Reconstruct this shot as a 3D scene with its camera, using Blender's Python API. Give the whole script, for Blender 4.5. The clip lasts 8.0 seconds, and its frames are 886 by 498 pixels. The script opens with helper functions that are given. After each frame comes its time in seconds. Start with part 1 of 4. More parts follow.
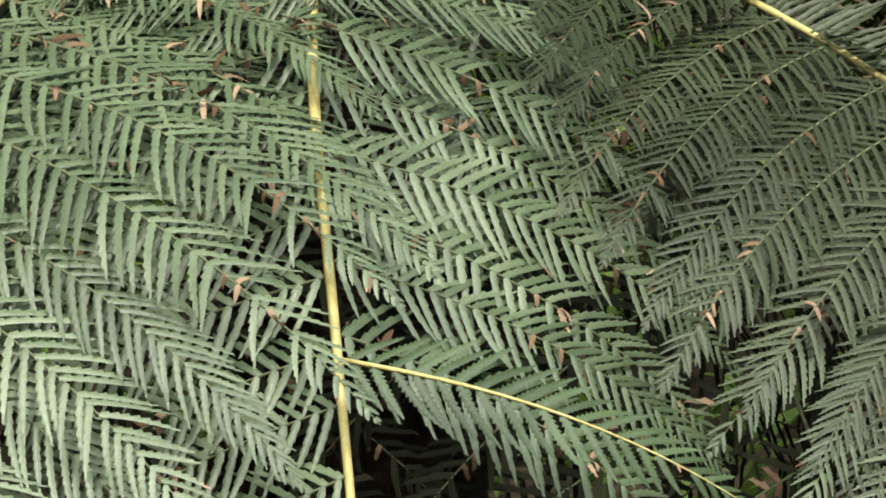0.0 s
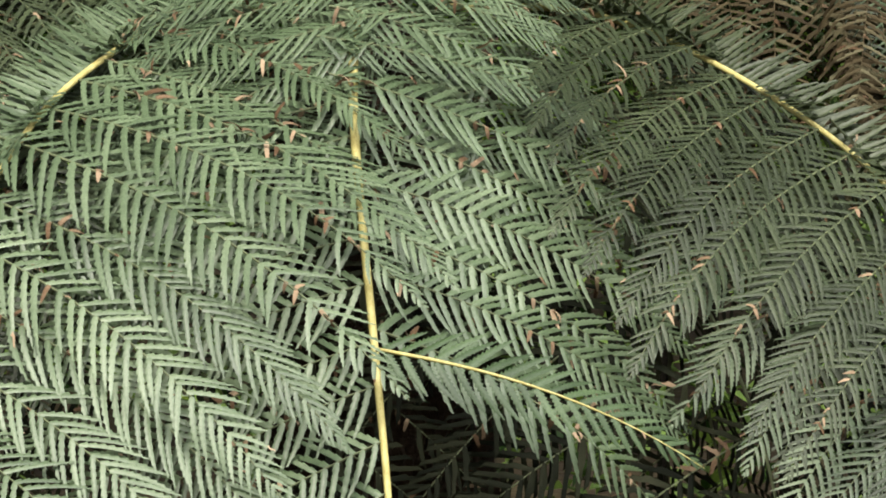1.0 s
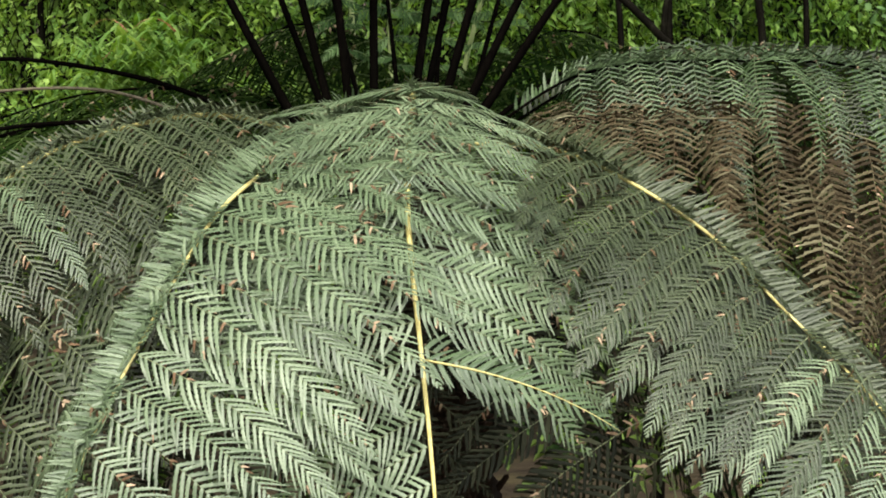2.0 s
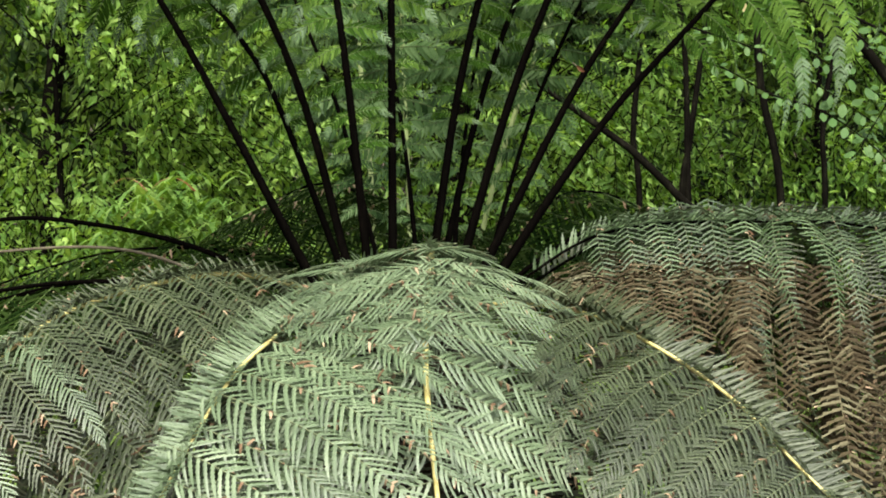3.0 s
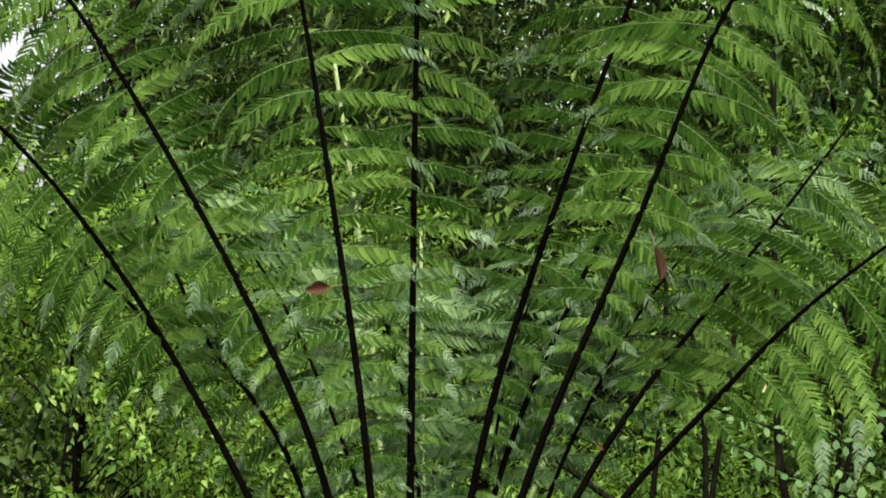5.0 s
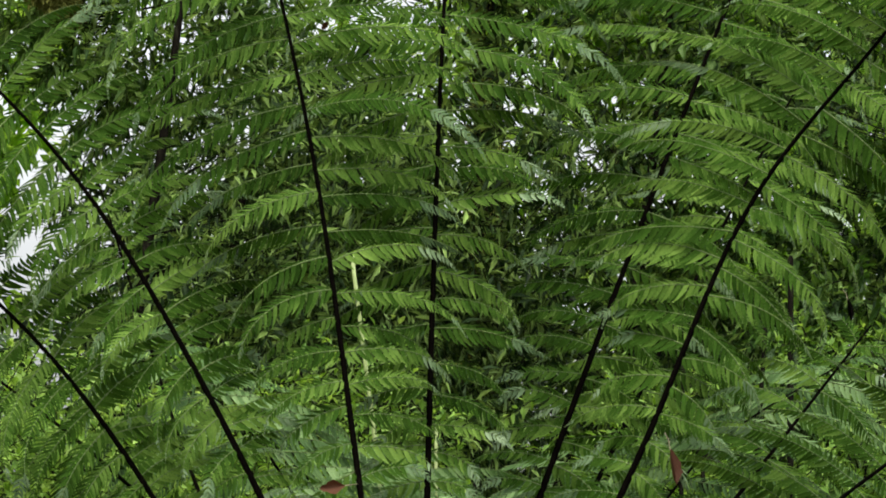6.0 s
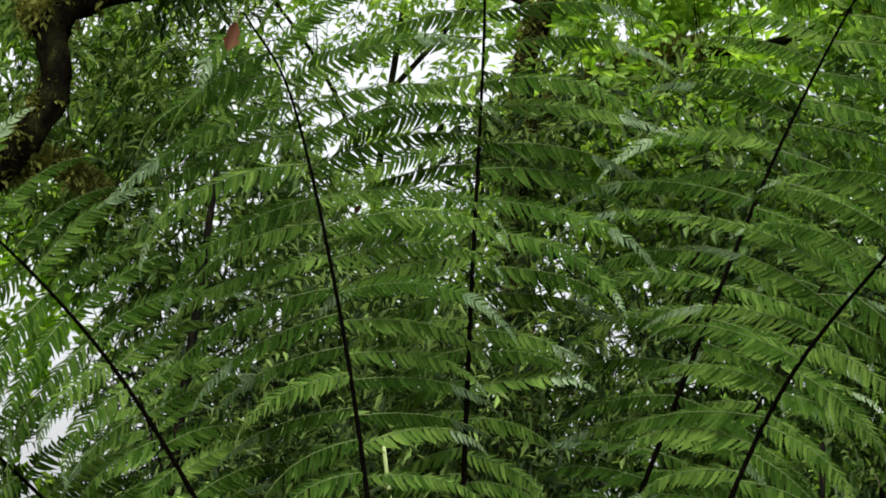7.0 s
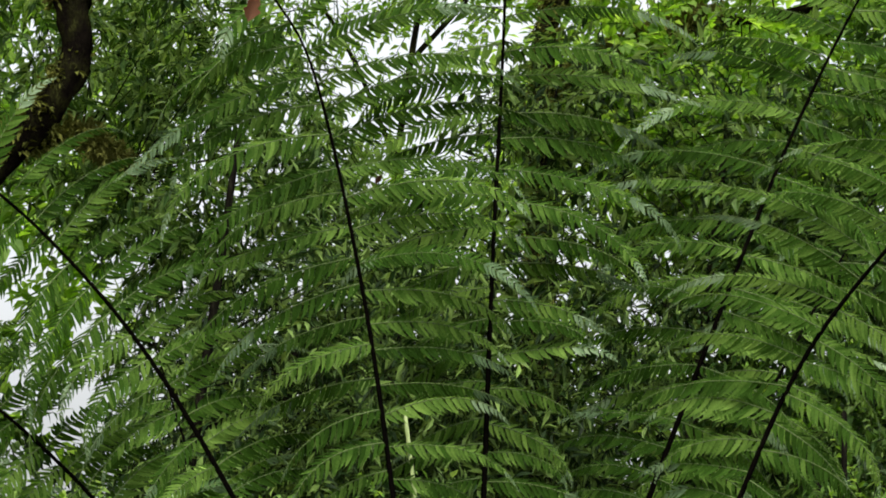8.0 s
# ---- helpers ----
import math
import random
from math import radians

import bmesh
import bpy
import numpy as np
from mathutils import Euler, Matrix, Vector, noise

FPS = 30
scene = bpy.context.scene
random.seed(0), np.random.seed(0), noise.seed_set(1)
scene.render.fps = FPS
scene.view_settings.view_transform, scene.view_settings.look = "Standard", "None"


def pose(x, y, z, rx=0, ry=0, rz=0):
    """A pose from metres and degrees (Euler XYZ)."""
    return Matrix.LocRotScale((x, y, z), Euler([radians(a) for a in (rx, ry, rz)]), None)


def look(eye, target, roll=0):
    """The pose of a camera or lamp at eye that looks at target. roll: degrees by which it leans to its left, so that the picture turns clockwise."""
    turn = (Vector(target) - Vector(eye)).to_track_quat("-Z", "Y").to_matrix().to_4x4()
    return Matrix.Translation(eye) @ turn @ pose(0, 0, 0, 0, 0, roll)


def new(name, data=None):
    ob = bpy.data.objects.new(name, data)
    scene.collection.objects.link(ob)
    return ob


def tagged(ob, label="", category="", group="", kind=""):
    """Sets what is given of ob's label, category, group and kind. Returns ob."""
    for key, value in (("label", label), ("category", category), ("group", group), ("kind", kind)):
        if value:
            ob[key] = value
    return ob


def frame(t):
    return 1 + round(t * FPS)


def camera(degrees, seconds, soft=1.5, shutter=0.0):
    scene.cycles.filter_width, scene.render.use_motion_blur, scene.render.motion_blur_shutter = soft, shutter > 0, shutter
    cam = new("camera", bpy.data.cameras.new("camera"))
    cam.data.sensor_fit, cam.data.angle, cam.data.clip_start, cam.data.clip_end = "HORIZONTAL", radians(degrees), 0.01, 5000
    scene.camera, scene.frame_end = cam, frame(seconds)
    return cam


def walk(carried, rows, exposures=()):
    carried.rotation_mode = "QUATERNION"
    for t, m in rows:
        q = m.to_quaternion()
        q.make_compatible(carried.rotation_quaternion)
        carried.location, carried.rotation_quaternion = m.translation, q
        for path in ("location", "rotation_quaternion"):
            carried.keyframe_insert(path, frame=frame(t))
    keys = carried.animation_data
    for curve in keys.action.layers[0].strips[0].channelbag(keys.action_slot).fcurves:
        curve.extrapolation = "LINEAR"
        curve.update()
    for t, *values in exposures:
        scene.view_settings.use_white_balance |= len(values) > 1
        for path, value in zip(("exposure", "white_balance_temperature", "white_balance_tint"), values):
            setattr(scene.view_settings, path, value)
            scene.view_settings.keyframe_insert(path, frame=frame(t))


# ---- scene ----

# ------------------------------------------------------------------ camera and walk
cam = camera(12.78, 8.0, soft=1.8)
ROWS = [  # seconds, x, y, z, euler x, y, z in degrees
    (0.0, 0.0543, -4.6671, 1.3598, 84.548, 0.149, -0.772),
    (0.5, 0.0525, -4.7990, 1.3724, 84.619, 0.162, -0.583),
    (1.0, 0.0413, -5.6416, 1.4529, 84.735, 0.093, -0.544),
    (1.2, 0.0217, -7.1199, 1.5942, 84.782, -0.024, -0.567),
    (1.4, 0.0060, -8.3000, 1.7070, 84.830, 0.000, -0.560),
    (1.6, 0.0, -8.7000, 1.7450, 84.900, 0.070, -0.520),
    (1.8, 0.0, -8.7500, 1.7500, 85.050, 0.150, -0.450),
    (2.3, 0.0, -8.7500, 1.7500, 86.156, 0.332, -0.262),
    (2.5, 0.0, -8.7500, 1.7500, 86.682, 0.251, -0.201),
    (3.0, 0.0, -8.7500, 1.7500, 87.710, 0.129, -0.083),
    (3.5, 0.0, -8.7500, 1.7500, 89.029, 0.000, 0.000),
    (3.7, 0.0, -8.7500, 1.7500, 89.812, -0.090, 0.005),
    (4.0, 0.0, -8.7500, 1.7500, 91.156, -0.283, 0.013),
    (4.2, 0.0, -8.7500, 1.7500, 91.604, -0.305, 0.045),
    (5.3, 0.0, -8.7500, 1.7500, 93.827, -1.211, 0.232),
    (5.5, 0.0, -8.7500, 1.7500, 94.345, -1.425, 0.254),
    (5.9, 0.0, -8.7500, 1.7500, 95.675, -1.662, 0.346),
    (6.0, 0.0, -8.7500, 1.7500, 96.037, -1.696, 0.365),
    (6.5, 0.0, -8.7500, 1.7500, 97.241, -1.964, 0.550),
    (7.0, 0.0, -8.7500, 1.7500, 98.686, -2.065, 0.780),
    (7.5, 0.0, -8.7500, 1.7500, 99.456, -2.024, 1.004),
    (8.0, 0.0, -8.7500, 1.7500, 98.237, -1.968, 1.105),
]
walk(cam, [(t, pose(x, y, z, a, b, c)) for t, x, y, z, a, b, c in ROWS],
     exposures=[(0.0, 0.1), (1.2, 0.2), (2.3, 0.62), (3.0, 0.80), (3.5, 0.82), (4.0, 0.95), (5.5, 0.75), (6.5, 0.45), (7.5, 0.4), (8.0, 0.4)])

# ------------------------------------------------------------------ world and light
world = bpy.data.worlds.new("sky")
scene.world = world
world.use_nodes = True
wn = world.node_tree.nodes
sky = wn.new("ShaderNodeTexSky")
sky.sky_type = "NISHITA"
sky.sun_disc = False
sky.sun_elevation = radians(53)
sky.sun_rotation = radians(149)
sky.dust_density = 6.0
sky.air_density = 1.0
grey = wn.new("ShaderNodeHueSaturation")                 # thin cloud: little colour left in the sky
grey.inputs["Saturation"].default_value = 0.20
grey.inputs["Value"].default_value = 2.9
world.node_tree.links.new(sky.outputs["Color"], grey.inputs["Color"])
world.node_tree.links.new(grey.outputs["Color"], wn["Background"].inputs["Color"])
wn["Background"].inputs["Strength"].default_value = 0.090

sun = new("sun", bpy.data.lights.new("sun", "SUN"))
sun.data.energy = 4.2
sun.data.angle = radians(12)
sun.data.color = (1.0, 0.95, 0.84)
sun.matrix_world = look((-2.8, -4.6, 8.2), (0.0, 0.0, 1.0))


# ------------------------------------------------------------------ materials
def node_mat(name):
    m = bpy.data.materials.new(name)
    m.use_nodes = True
    nt = m.node_tree
    for n in list(nt.nodes):
        nt.nodes.remove(n)
    out = nt.nodes.new("ShaderNodeOutputMaterial")
    return m, nt, out


def ramp(nt, stops):
    r = nt.nodes.new("ShaderNodeValToRGB")
    e = r.color_ramp.elements
    while len(e) < len(stops):
        e.new(0.5)
    for i, (p, c) in enumerate(stops):
        e[i].position = p
        e[i].color = (*c, 1)
    return r


def foliage(name, dark, mid, light, rough=0.5, through_light=0.3, brown=0.0, gloss=0.5, sheen=0.0, vary=0.5, each=0.2, patch=None):
    """Leaf surface: a tone for each leaf, soft patches, some dry ones, light passing through."""
    m, nt, out = node_mat(name)
    L = nt.links.new
    geo = nt.nodes.new("ShaderNodeNewGeometry")
    info = nt.nodes.new("ShaderNodeObjectInfo")
    mul = nt.nodes.new("ShaderNodeMath")
    mul.operation = "MULTIPLY_ADD"
    mul.inputs[1].default_value = 7.31
    L(info.outputs["Random"], mul.inputs[0])
    L(geo.outputs["Random Per Island"], mul.inputs[2])
    fr = nt.nodes.new("ShaderNodeMath")
    fr.operation = "FRACT"
    L(mul.outputs[0], fr.inputs[0])
    noi = nt.nodes.new("ShaderNodeTexNoise")
    noi.inputs["Scale"].default_value = 9.0
    noi.inputs["Detail"].default_value = 3.0
    L(geo.outputs["Position"], noi.inputs["Vector"])
    fine = nt.nodes.new("ShaderNodeTexNoise")
    fine.inputs["Scale"].default_value = 260.0
    L(geo.outputs["Position"], fine.inputs["Vector"])
    s1 = nt.nodes.new("ShaderNodeMath")
    s1.operation = "MULTIPLY_ADD"
    s1.inputs[1].default_value = vary
    L(fr.outputs[0], s1.inputs[0])
    tone = nt.nodes.new("ShaderNodeAttribute")            # a tone for each side leaf
    tone.attribute_name = "tone"
    t1 = nt.nodes.new("ShaderNodeMath")
    t1.operation = "MULTIPLY_ADD"
    t1.inputs[1].default_value = 13.0
    L(info.outputs["Random"], t1.inputs[0])
    L(tone.outputs["Fac"], t1.inputs[2])
    t2 = nt.nodes.new("ShaderNodeMath")
    t2.operation = "FRACT"
    L(t1.outputs[0], t2.inputs[0])
    t3 = nt.nodes.new("ShaderNodeMath")
    t3.operation = "MULTIPLY_ADD"
    t3.inputs[1].default_value = each
    t3.inputs[2].default_value = -0.5 * each
    L(t2.outputs[0], t3.inputs[0])
    s2 = nt.nodes.new("ShaderNodeMath")
    s2.operation = "MULTIPLY_ADD"
    s2.inputs[1].default_value = 1.7 - 2 * vary if patch is None else patch
    s2.inputs[2].default_value = vary - 0.7 if patch is None else 0.39 - 0.5 * patch - 0.5 * vary
    L(noi.outputs["Fac"], s2.inputs[0])
    s4 = nt.nodes.new("ShaderNodeMath")
    L(s2.outputs[0], s4.inputs[0])
    L(t3.outputs[0], s4.inputs[1])
    L(s4.outputs[0], s1.inputs[2])
    s3 = nt.nodes.new("ShaderNodeMath")
    s3.operation = "MULTIPLY_ADD"
    s3.inputs[1].default_value = 0.25
    L(fine.outputs["Fac"], s3.inputs[0])
    L(s1.outputs[0], s3.inputs[2])
    col = ramp(nt, [(0.1, dark), (0.5, mid), (0.95, light)])
    L(s3.outputs[0], col.inputs[0])
    colour = col.outputs[0]
    if brown:
        f2 = nt.nodes.new("ShaderNodeMath")
        f2.operation = "MULTIPLY"
        f2.inputs[1].default_value = 13.7
        L(fr.outputs[0], f2.inputs[0])
        f3 = nt.nodes.new("ShaderNodeMath")
        f3.operation = "FRACT"
        L(f2.outputs[0], f3.inputs[0])
        gt = nt.nodes.new("ShaderNodeMath")
        gt.operation = "GREATER_THAN"
        gt.inputs[1].default_value = 1.0 - brown
        L(f3.outputs[0], gt.inputs[0])
        dry = ramp(nt, [(0.3, (0.11, 0.045, 0.02)), (0.7, (0.38, 0.21, 0.12))])
        L(fine.outputs["Fac"], dry.inputs[0])
        mix = nt.nodes.new("ShaderNodeMix")
        mix.data_type = "RGBA"
        L(gt.outputs[0], mix.inputs[0])
        L(colour, mix.inputs[6])
        L(dry.outputs[0], mix.inputs[7])
        colour = mix.outputs[2]
    p = nt.nodes.new("ShaderNodeBsdfPrincipled")
    p.inputs["Roughness"].default_value = rough
    p.inputs["Specular IOR Level"].default_value = gloss
    if sheen:
        p.inputs["Sheen Weight"].default_value = sheen
        p.inputs["Sheen Roughness"].default_value = 0.5
    L(colour, p.inputs["Base Color"])
    bump = nt.nodes.new("ShaderNodeBump")
    bump.inputs["Strength"].default_value = 0.25
    bump.inputs["Distance"].default_value = 0.002
    L(fine.outputs["Fac"], bump.inputs["Height"])
    L(bump.outputs[0], p.inputs["Normal"])
    tr = nt.nodes.new("ShaderNodeBsdfTranslucent")
    hsv = nt.nodes.new("ShaderNodeHueSaturation")
    hsv.inputs["Hue"].default_value = 0.485
    hsv.inputs["Saturation"].default_value = 1.15
    hsv.inputs["Value"].default_value = 1.5
    L(colour, hsv.inputs["Color"])
    L(hsv.outputs[0], tr.inputs["Color"])
    ms = nt.nodes.new("ShaderNodeMixShader")
    ms.inputs[0].default_value = through_light
    L(p.outputs[0], ms.inputs[1])
    L(tr.outputs[0], ms.inputs[2])
    L(ms.outputs[0], out.inputs[0])
    return m


def rough_mat(name, stops, scale=20.0, stretch=(1, 1, 1), rough=0.8, bump=0.5, depth=0.01, gloss=0.3):
    """Bark, stem and soil surfaces: two scales of noise, colour and relief."""
    m, nt, out = node_mat(name)
    L = nt.links.new
    geo = nt.nodes.new("ShaderNodeNewGeometry")
    mp = nt.nodes.new("ShaderNodeMapping")
    mp.inputs["Scale"].default_value = stretch
    L(geo.outputs["Position"], mp.inputs["Vector"])
    a = nt.nodes.new("ShaderNodeTexNoise")
    a.inputs["Scale"].default_value = scale
    a.inputs["Detail"].default_value = 6.0
    a.inputs["Roughness"].default_value = 0.65
    L(mp.outputs[0], a.inputs["Vector"])
    b = nt.nodes.new("ShaderNodeTexNoise")
    b.inputs["Scale"].default_value = scale * 7
    b.inputs["Detail"].default_value = 3.0
    L(mp.outputs[0], b.inputs["Vector"])
    add = nt.nodes.new("ShaderNodeMath")
    add.operation = "MULTIPLY_ADD"
    add.inputs[1].default_value = 0.3
    L(b.outputs["Fac"], add.inputs[0])
    sub = nt.nodes.new("ShaderNodeMath")
    sub.operation = "MULTIPLY"
    sub.inputs[1].default_value = 0.8
    L(a.outputs["Fac"], sub.inputs[0])
    L(sub.outputs[0], add.inputs[2])
    col = ramp(nt, stops)
    L(add.outputs[0], col.inputs[0])
    p = nt.nodes.new("ShaderNodeBsdfPrincipled")
    p.inputs["Roughness"].default_value = rough
    p.inputs["Specular IOR Level"].default_value = gloss
    L(col.outputs[0], p.inputs["Base Color"])
    bm_ = nt.nodes.new("ShaderNodeBump")
    bm_.inputs["Strength"].default_value = bump
    bm_.inputs["Distance"].default_value = depth
    L(add.outputs[0], bm_.inputs["Height"])
    L(bm_.outputs[0], p.inputs["Normal"])
    L(p.outputs[0], out.inputs[0])
    return m


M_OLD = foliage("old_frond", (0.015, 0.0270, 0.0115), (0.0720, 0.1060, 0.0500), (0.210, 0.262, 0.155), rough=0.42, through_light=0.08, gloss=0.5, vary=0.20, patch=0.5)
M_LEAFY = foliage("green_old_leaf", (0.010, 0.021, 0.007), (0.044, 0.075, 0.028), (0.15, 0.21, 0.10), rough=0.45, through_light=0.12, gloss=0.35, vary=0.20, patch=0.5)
# old_frond's colour, darkened to about a third
M_DULL = foliage("darkened_old_frond", (0.0065, 0.0104, 0.0036), (0.0265, 0.0370, 0.0145), (0.080, 0.098, 0.046), rough=0.45, through_light=0.08, gloss=0.35, vary=0.16, patch=0.5)
# fronds under the others: the shade between them is painted in
M_UNDER_SHADED = foliage("under_frond_shaded", (0.003, 0.004, 0.002), (0.009, 0.011, 0.005), (0.028, 0.030, 0.015), rough=0.7, through_light=0.05, gloss=0.1)
# fronds behind the crown: shade is put into this near-black green
M_REAR_SHADED = foliage("rear_frond_shaded", (0.003, 0.008, 0.002), (0.0085, 0.0190, 0.0042), (0.030, 0.050, 0.012), rough=0.7, through_light=0.2, gloss=0.0)
M_NEW = foliage("young_frond", (0.0032, 0.0104, 0.0013), (0.0270, 0.0625, 0.0092), (0.145, 0.235, 0.050), rough=0.6, through_light=0.42, gloss=0.0, vary=0.26, each=0.28, patch=0.6)
# sky reflected on the twisted tails is put into this paler colour
M_TAIL_SHEEN = foliage("tail_sky_sheen", (0.022, 0.042, 0.016), (0.075, 0.122, 0.058), (0.20, 0.27, 0.16), rough=0.5, through_light=0.35, gloss=0.05, vary=0.25, each=0.4, patch=0.6)
# lighter than young_frond, for the far side of the crown
M_NEW_PALE = foliage("pale_young_frond", (0.012, 0.030, 0.008), (0.058, 0.112, 0.036), (0.20, 0.30, 0.13), rough=0.5, through_light=0.32, gloss=0.05, vary=0.4, each=0.4)
M_DEAD = foliage("dead_frond", (0.018, 0.012, 0.005), (0.055, 0.042, 0.020), (0.15, 0.145, 0.085), rough=0.8, through_light=0.12, gloss=0.15)
M_BUSH = foliage("bush_leaf", (0.024, 0.064, 0.009), (0.115, 0.220, 0.038), (0.33, 0.48, 0.12), rough=0.45, through_light=0.5, gloss=0.2)
# background leaves: deep shade and lit specks are put into the colour
M_SHADED_LEAF = foliage("shaded_leaf", (0.0020, 0.0065, 0.0012), (0.0115, 0.029, 0.0055), (0.19, 0.29, 0.075), rough=0.45, through_light=0.35, gloss=0.08)
M_MID = foliage("tree_leaf", (0.005, 0.016, 0.003), (0.034, 0.078, 0.014), (0.24, 0.36, 0.10), rough=0.4, through_light=0.45, gloss=0.12)
M_CANOPY = foliage("canopy_leaf", (0.040, 0.105, 0.014), (0.135, 0.265, 0.042), (0.36, 0.52, 0.13), rough=0.45, through_light=0.7, gloss=0.3)
M_PALE = foliage("pale_leaf", (0.026, 0.062, 0.015), (0.060, 0.122, 0.034), (0.14, 0.22, 0.08), rough=0.5, through_light=0.3, gloss=0.15, vary=0.3, patch=0.5)
M_BITS = foliage("withered_bits", (0.038, 0.021, 0.010), (0.125, 0.078, 0.044), (0.34, 0.25, 0.165), rough=0.8, through_light=0.1, gloss=0.1, vary=0.7)
M_GRASS = foliage("blade", (0.042, 0.105, 0.016), (0.095, 0.185, 0.034), (0.19, 0.29, 0.07), rough=0.5, through_light=0.4, brown=0.02, gloss=0.2)
M_RACHIS = rough_mat("yellow_rachis", [(0.25, (0.15, 0.11, 0.03)), (0.45, (0.34, 0.29, 0.09)), (0.75, (0.50, 0.45, 0.19))], 60, (1, 1, 0.4), 0.55, 0.3, 0.002, 0.4)
M_COSTA = rough_mat("pinna_midrib", [(0.3, (0.05, 0.065, 0.03)), (0.7, (0.11, 0.125, 0.06))], 80, (1, 1, 1), 0.6, 0.2, 0.001)
M_COSTA_Y = rough_mat("young_midrib", [(0.3, (0.026, 0.050, 0.008)), (0.7, (0.070, 0.105, 0.024))], 80, (1, 1, 1), 0.6, 0.2, 0.001)
M_STIPE = rough_mat("black_stipe", [(0.3, (0.0008, 0.0007, 0.0006)), (0.65, (0.0024, 0.0020, 0.0016)), (0.9, (0.014, 0.010, 0.006))], 90, (1, 1, 0.25), 0.85, 0.6, 0.003, 0.0)
M_TAN = rough_mat("dry_stipe", [(0.3, (0.05, 0.04, 0.022)), (0.7, (0.16, 0.135, 0.085))], 60, (1, 1, 1), 0.7, 0.4, 0.002)
M_FIBRE = rough_mat("trunk_fibre", [(0.3, (0.008, 0.005, 0.003)), (0.7, (0.05, 0.03, 0.018))], 30, (1, 1, 0.3), 0.95, 1.0, 0.02)
M_BARK = rough_mat("mossy_bark", [(0.3, (0.0015, 0.0012, 0.001)), (0.5, (0.005, 0.004, 0.003)), (0.62, (0.010, 0.010, 0.004)), (0.8, (0.05, 0.055, 0.015))], 14, (1, 1, 0.6), 0.95, 1.0, 0.02, 0.0)
M_SAPLING = rough_mat("dark_bark", [(0.3, (0.002, 0.0018, 0.0015)), (0.6, (0.006, 0.0055, 0.004)), (0.85, (0.03, 0.03, 0.018))], 40, (1, 1, 0.4), 0.95, 0.8, 0.006, 0.0)
M_CULM = rough_mat("pale_culm", [(0.3, (0.11, 0.15, 0.05)), (0.6, (0.20, 0.25, 0.10)), (0.85, (0.31, 0.33, 0.18))], 30, (1, 1, 0.2), 0.55, 0.3, 0.002, 0.2)
M_MOSS = foliage("moss", (0.025, 0.030, 0.005), (0.080, 0.088, 0.018), (0.19, 0.20, 0.05), rough=0.9, through_light=0.15, gloss=0.05)
M_SOIL = rough_mat("forest_soil", [(0.25, (0.008, 0.006, 0.004)), (0.5, (0.025, 0.018, 0.011)), (0.7, (0.045, 0.036, 0.018)), (0.85, (0.03, 0.05, 0.014))], 3.0, (1, 1, 1), 0.95, 1.0, 0.05, 0.1)


# ------------------------------------------------------------------ mesh helpers
def mesh_from(name, verts, faces, mats, mat_index=None, smooth=False):
    me = bpy.data.meshes.new(name)
    verts = np.asarray(verts, np.float32)
    faces = np.asarray(faces, np.int32)
    k = faces.shape[1]
    me.vertices.add(len(verts))
    me.vertices.foreach_set("co", verts.ravel())
    me.loops.add(faces.size)
    me.loops.foreach_set("vertex_index", faces.ravel())
    me.polygons.add(len(faces))
    me.polygons.foreach_set("loop_start", np.arange(0, faces.size, k, dtype=np.int32))
    for m in mats:
        me.materials.append(m)
    if mat_index is not None:
        me.polygons.foreach_set("material_index", np.asarray(mat_index, np.int32))
    me.polygons.foreach_set("use_smooth", np.full(len(faces), smooth))
    me.update()
    me.validate()
    return me


def put(name, me, parent=None, label=""):
    ob = new(name, me)
    if parent is not None:
        ob.parent = parent
    if label:
        ob["label"] = label
    return ob


def unit(v):
    v = np.asarray(v, float)
    return v / np.maximum(np.linalg.norm(v, axis=-1, keepdims=True), 1e-9)


def curve_through(points, n):
    """n points evenly along a smooth line through the given ones."""
    p = np.asarray(points, float)
    q = np.vstack([2 * p[0] - p[1], p, 2 * p[-1] - p[-2]])
    fine = []
    for i in range(1, len(q) - 2):
        for u in np.linspace(0, 1, 24, endpoint=False):
            a, b, c, d = q[i - 1], q[i], q[i + 1], q[i + 2]
            fine.append(0.5 * (2 * b + (c - a) * u + (2 * a - 5 * b + 4 * c - d) * u * u + (3 * b - a - 3 * c + d) * u ** 3))
    fine = np.array(fine + [p[-1]])
    s = np.r_[0, np.cumsum(np.linalg.norm(np.diff(fine, axis=0), axis=1))]
    w = np.linspace(0, s[-1], n)
    return np.stack([np.interp(w, s, fine[:, k]) for k in range(3)], 1)


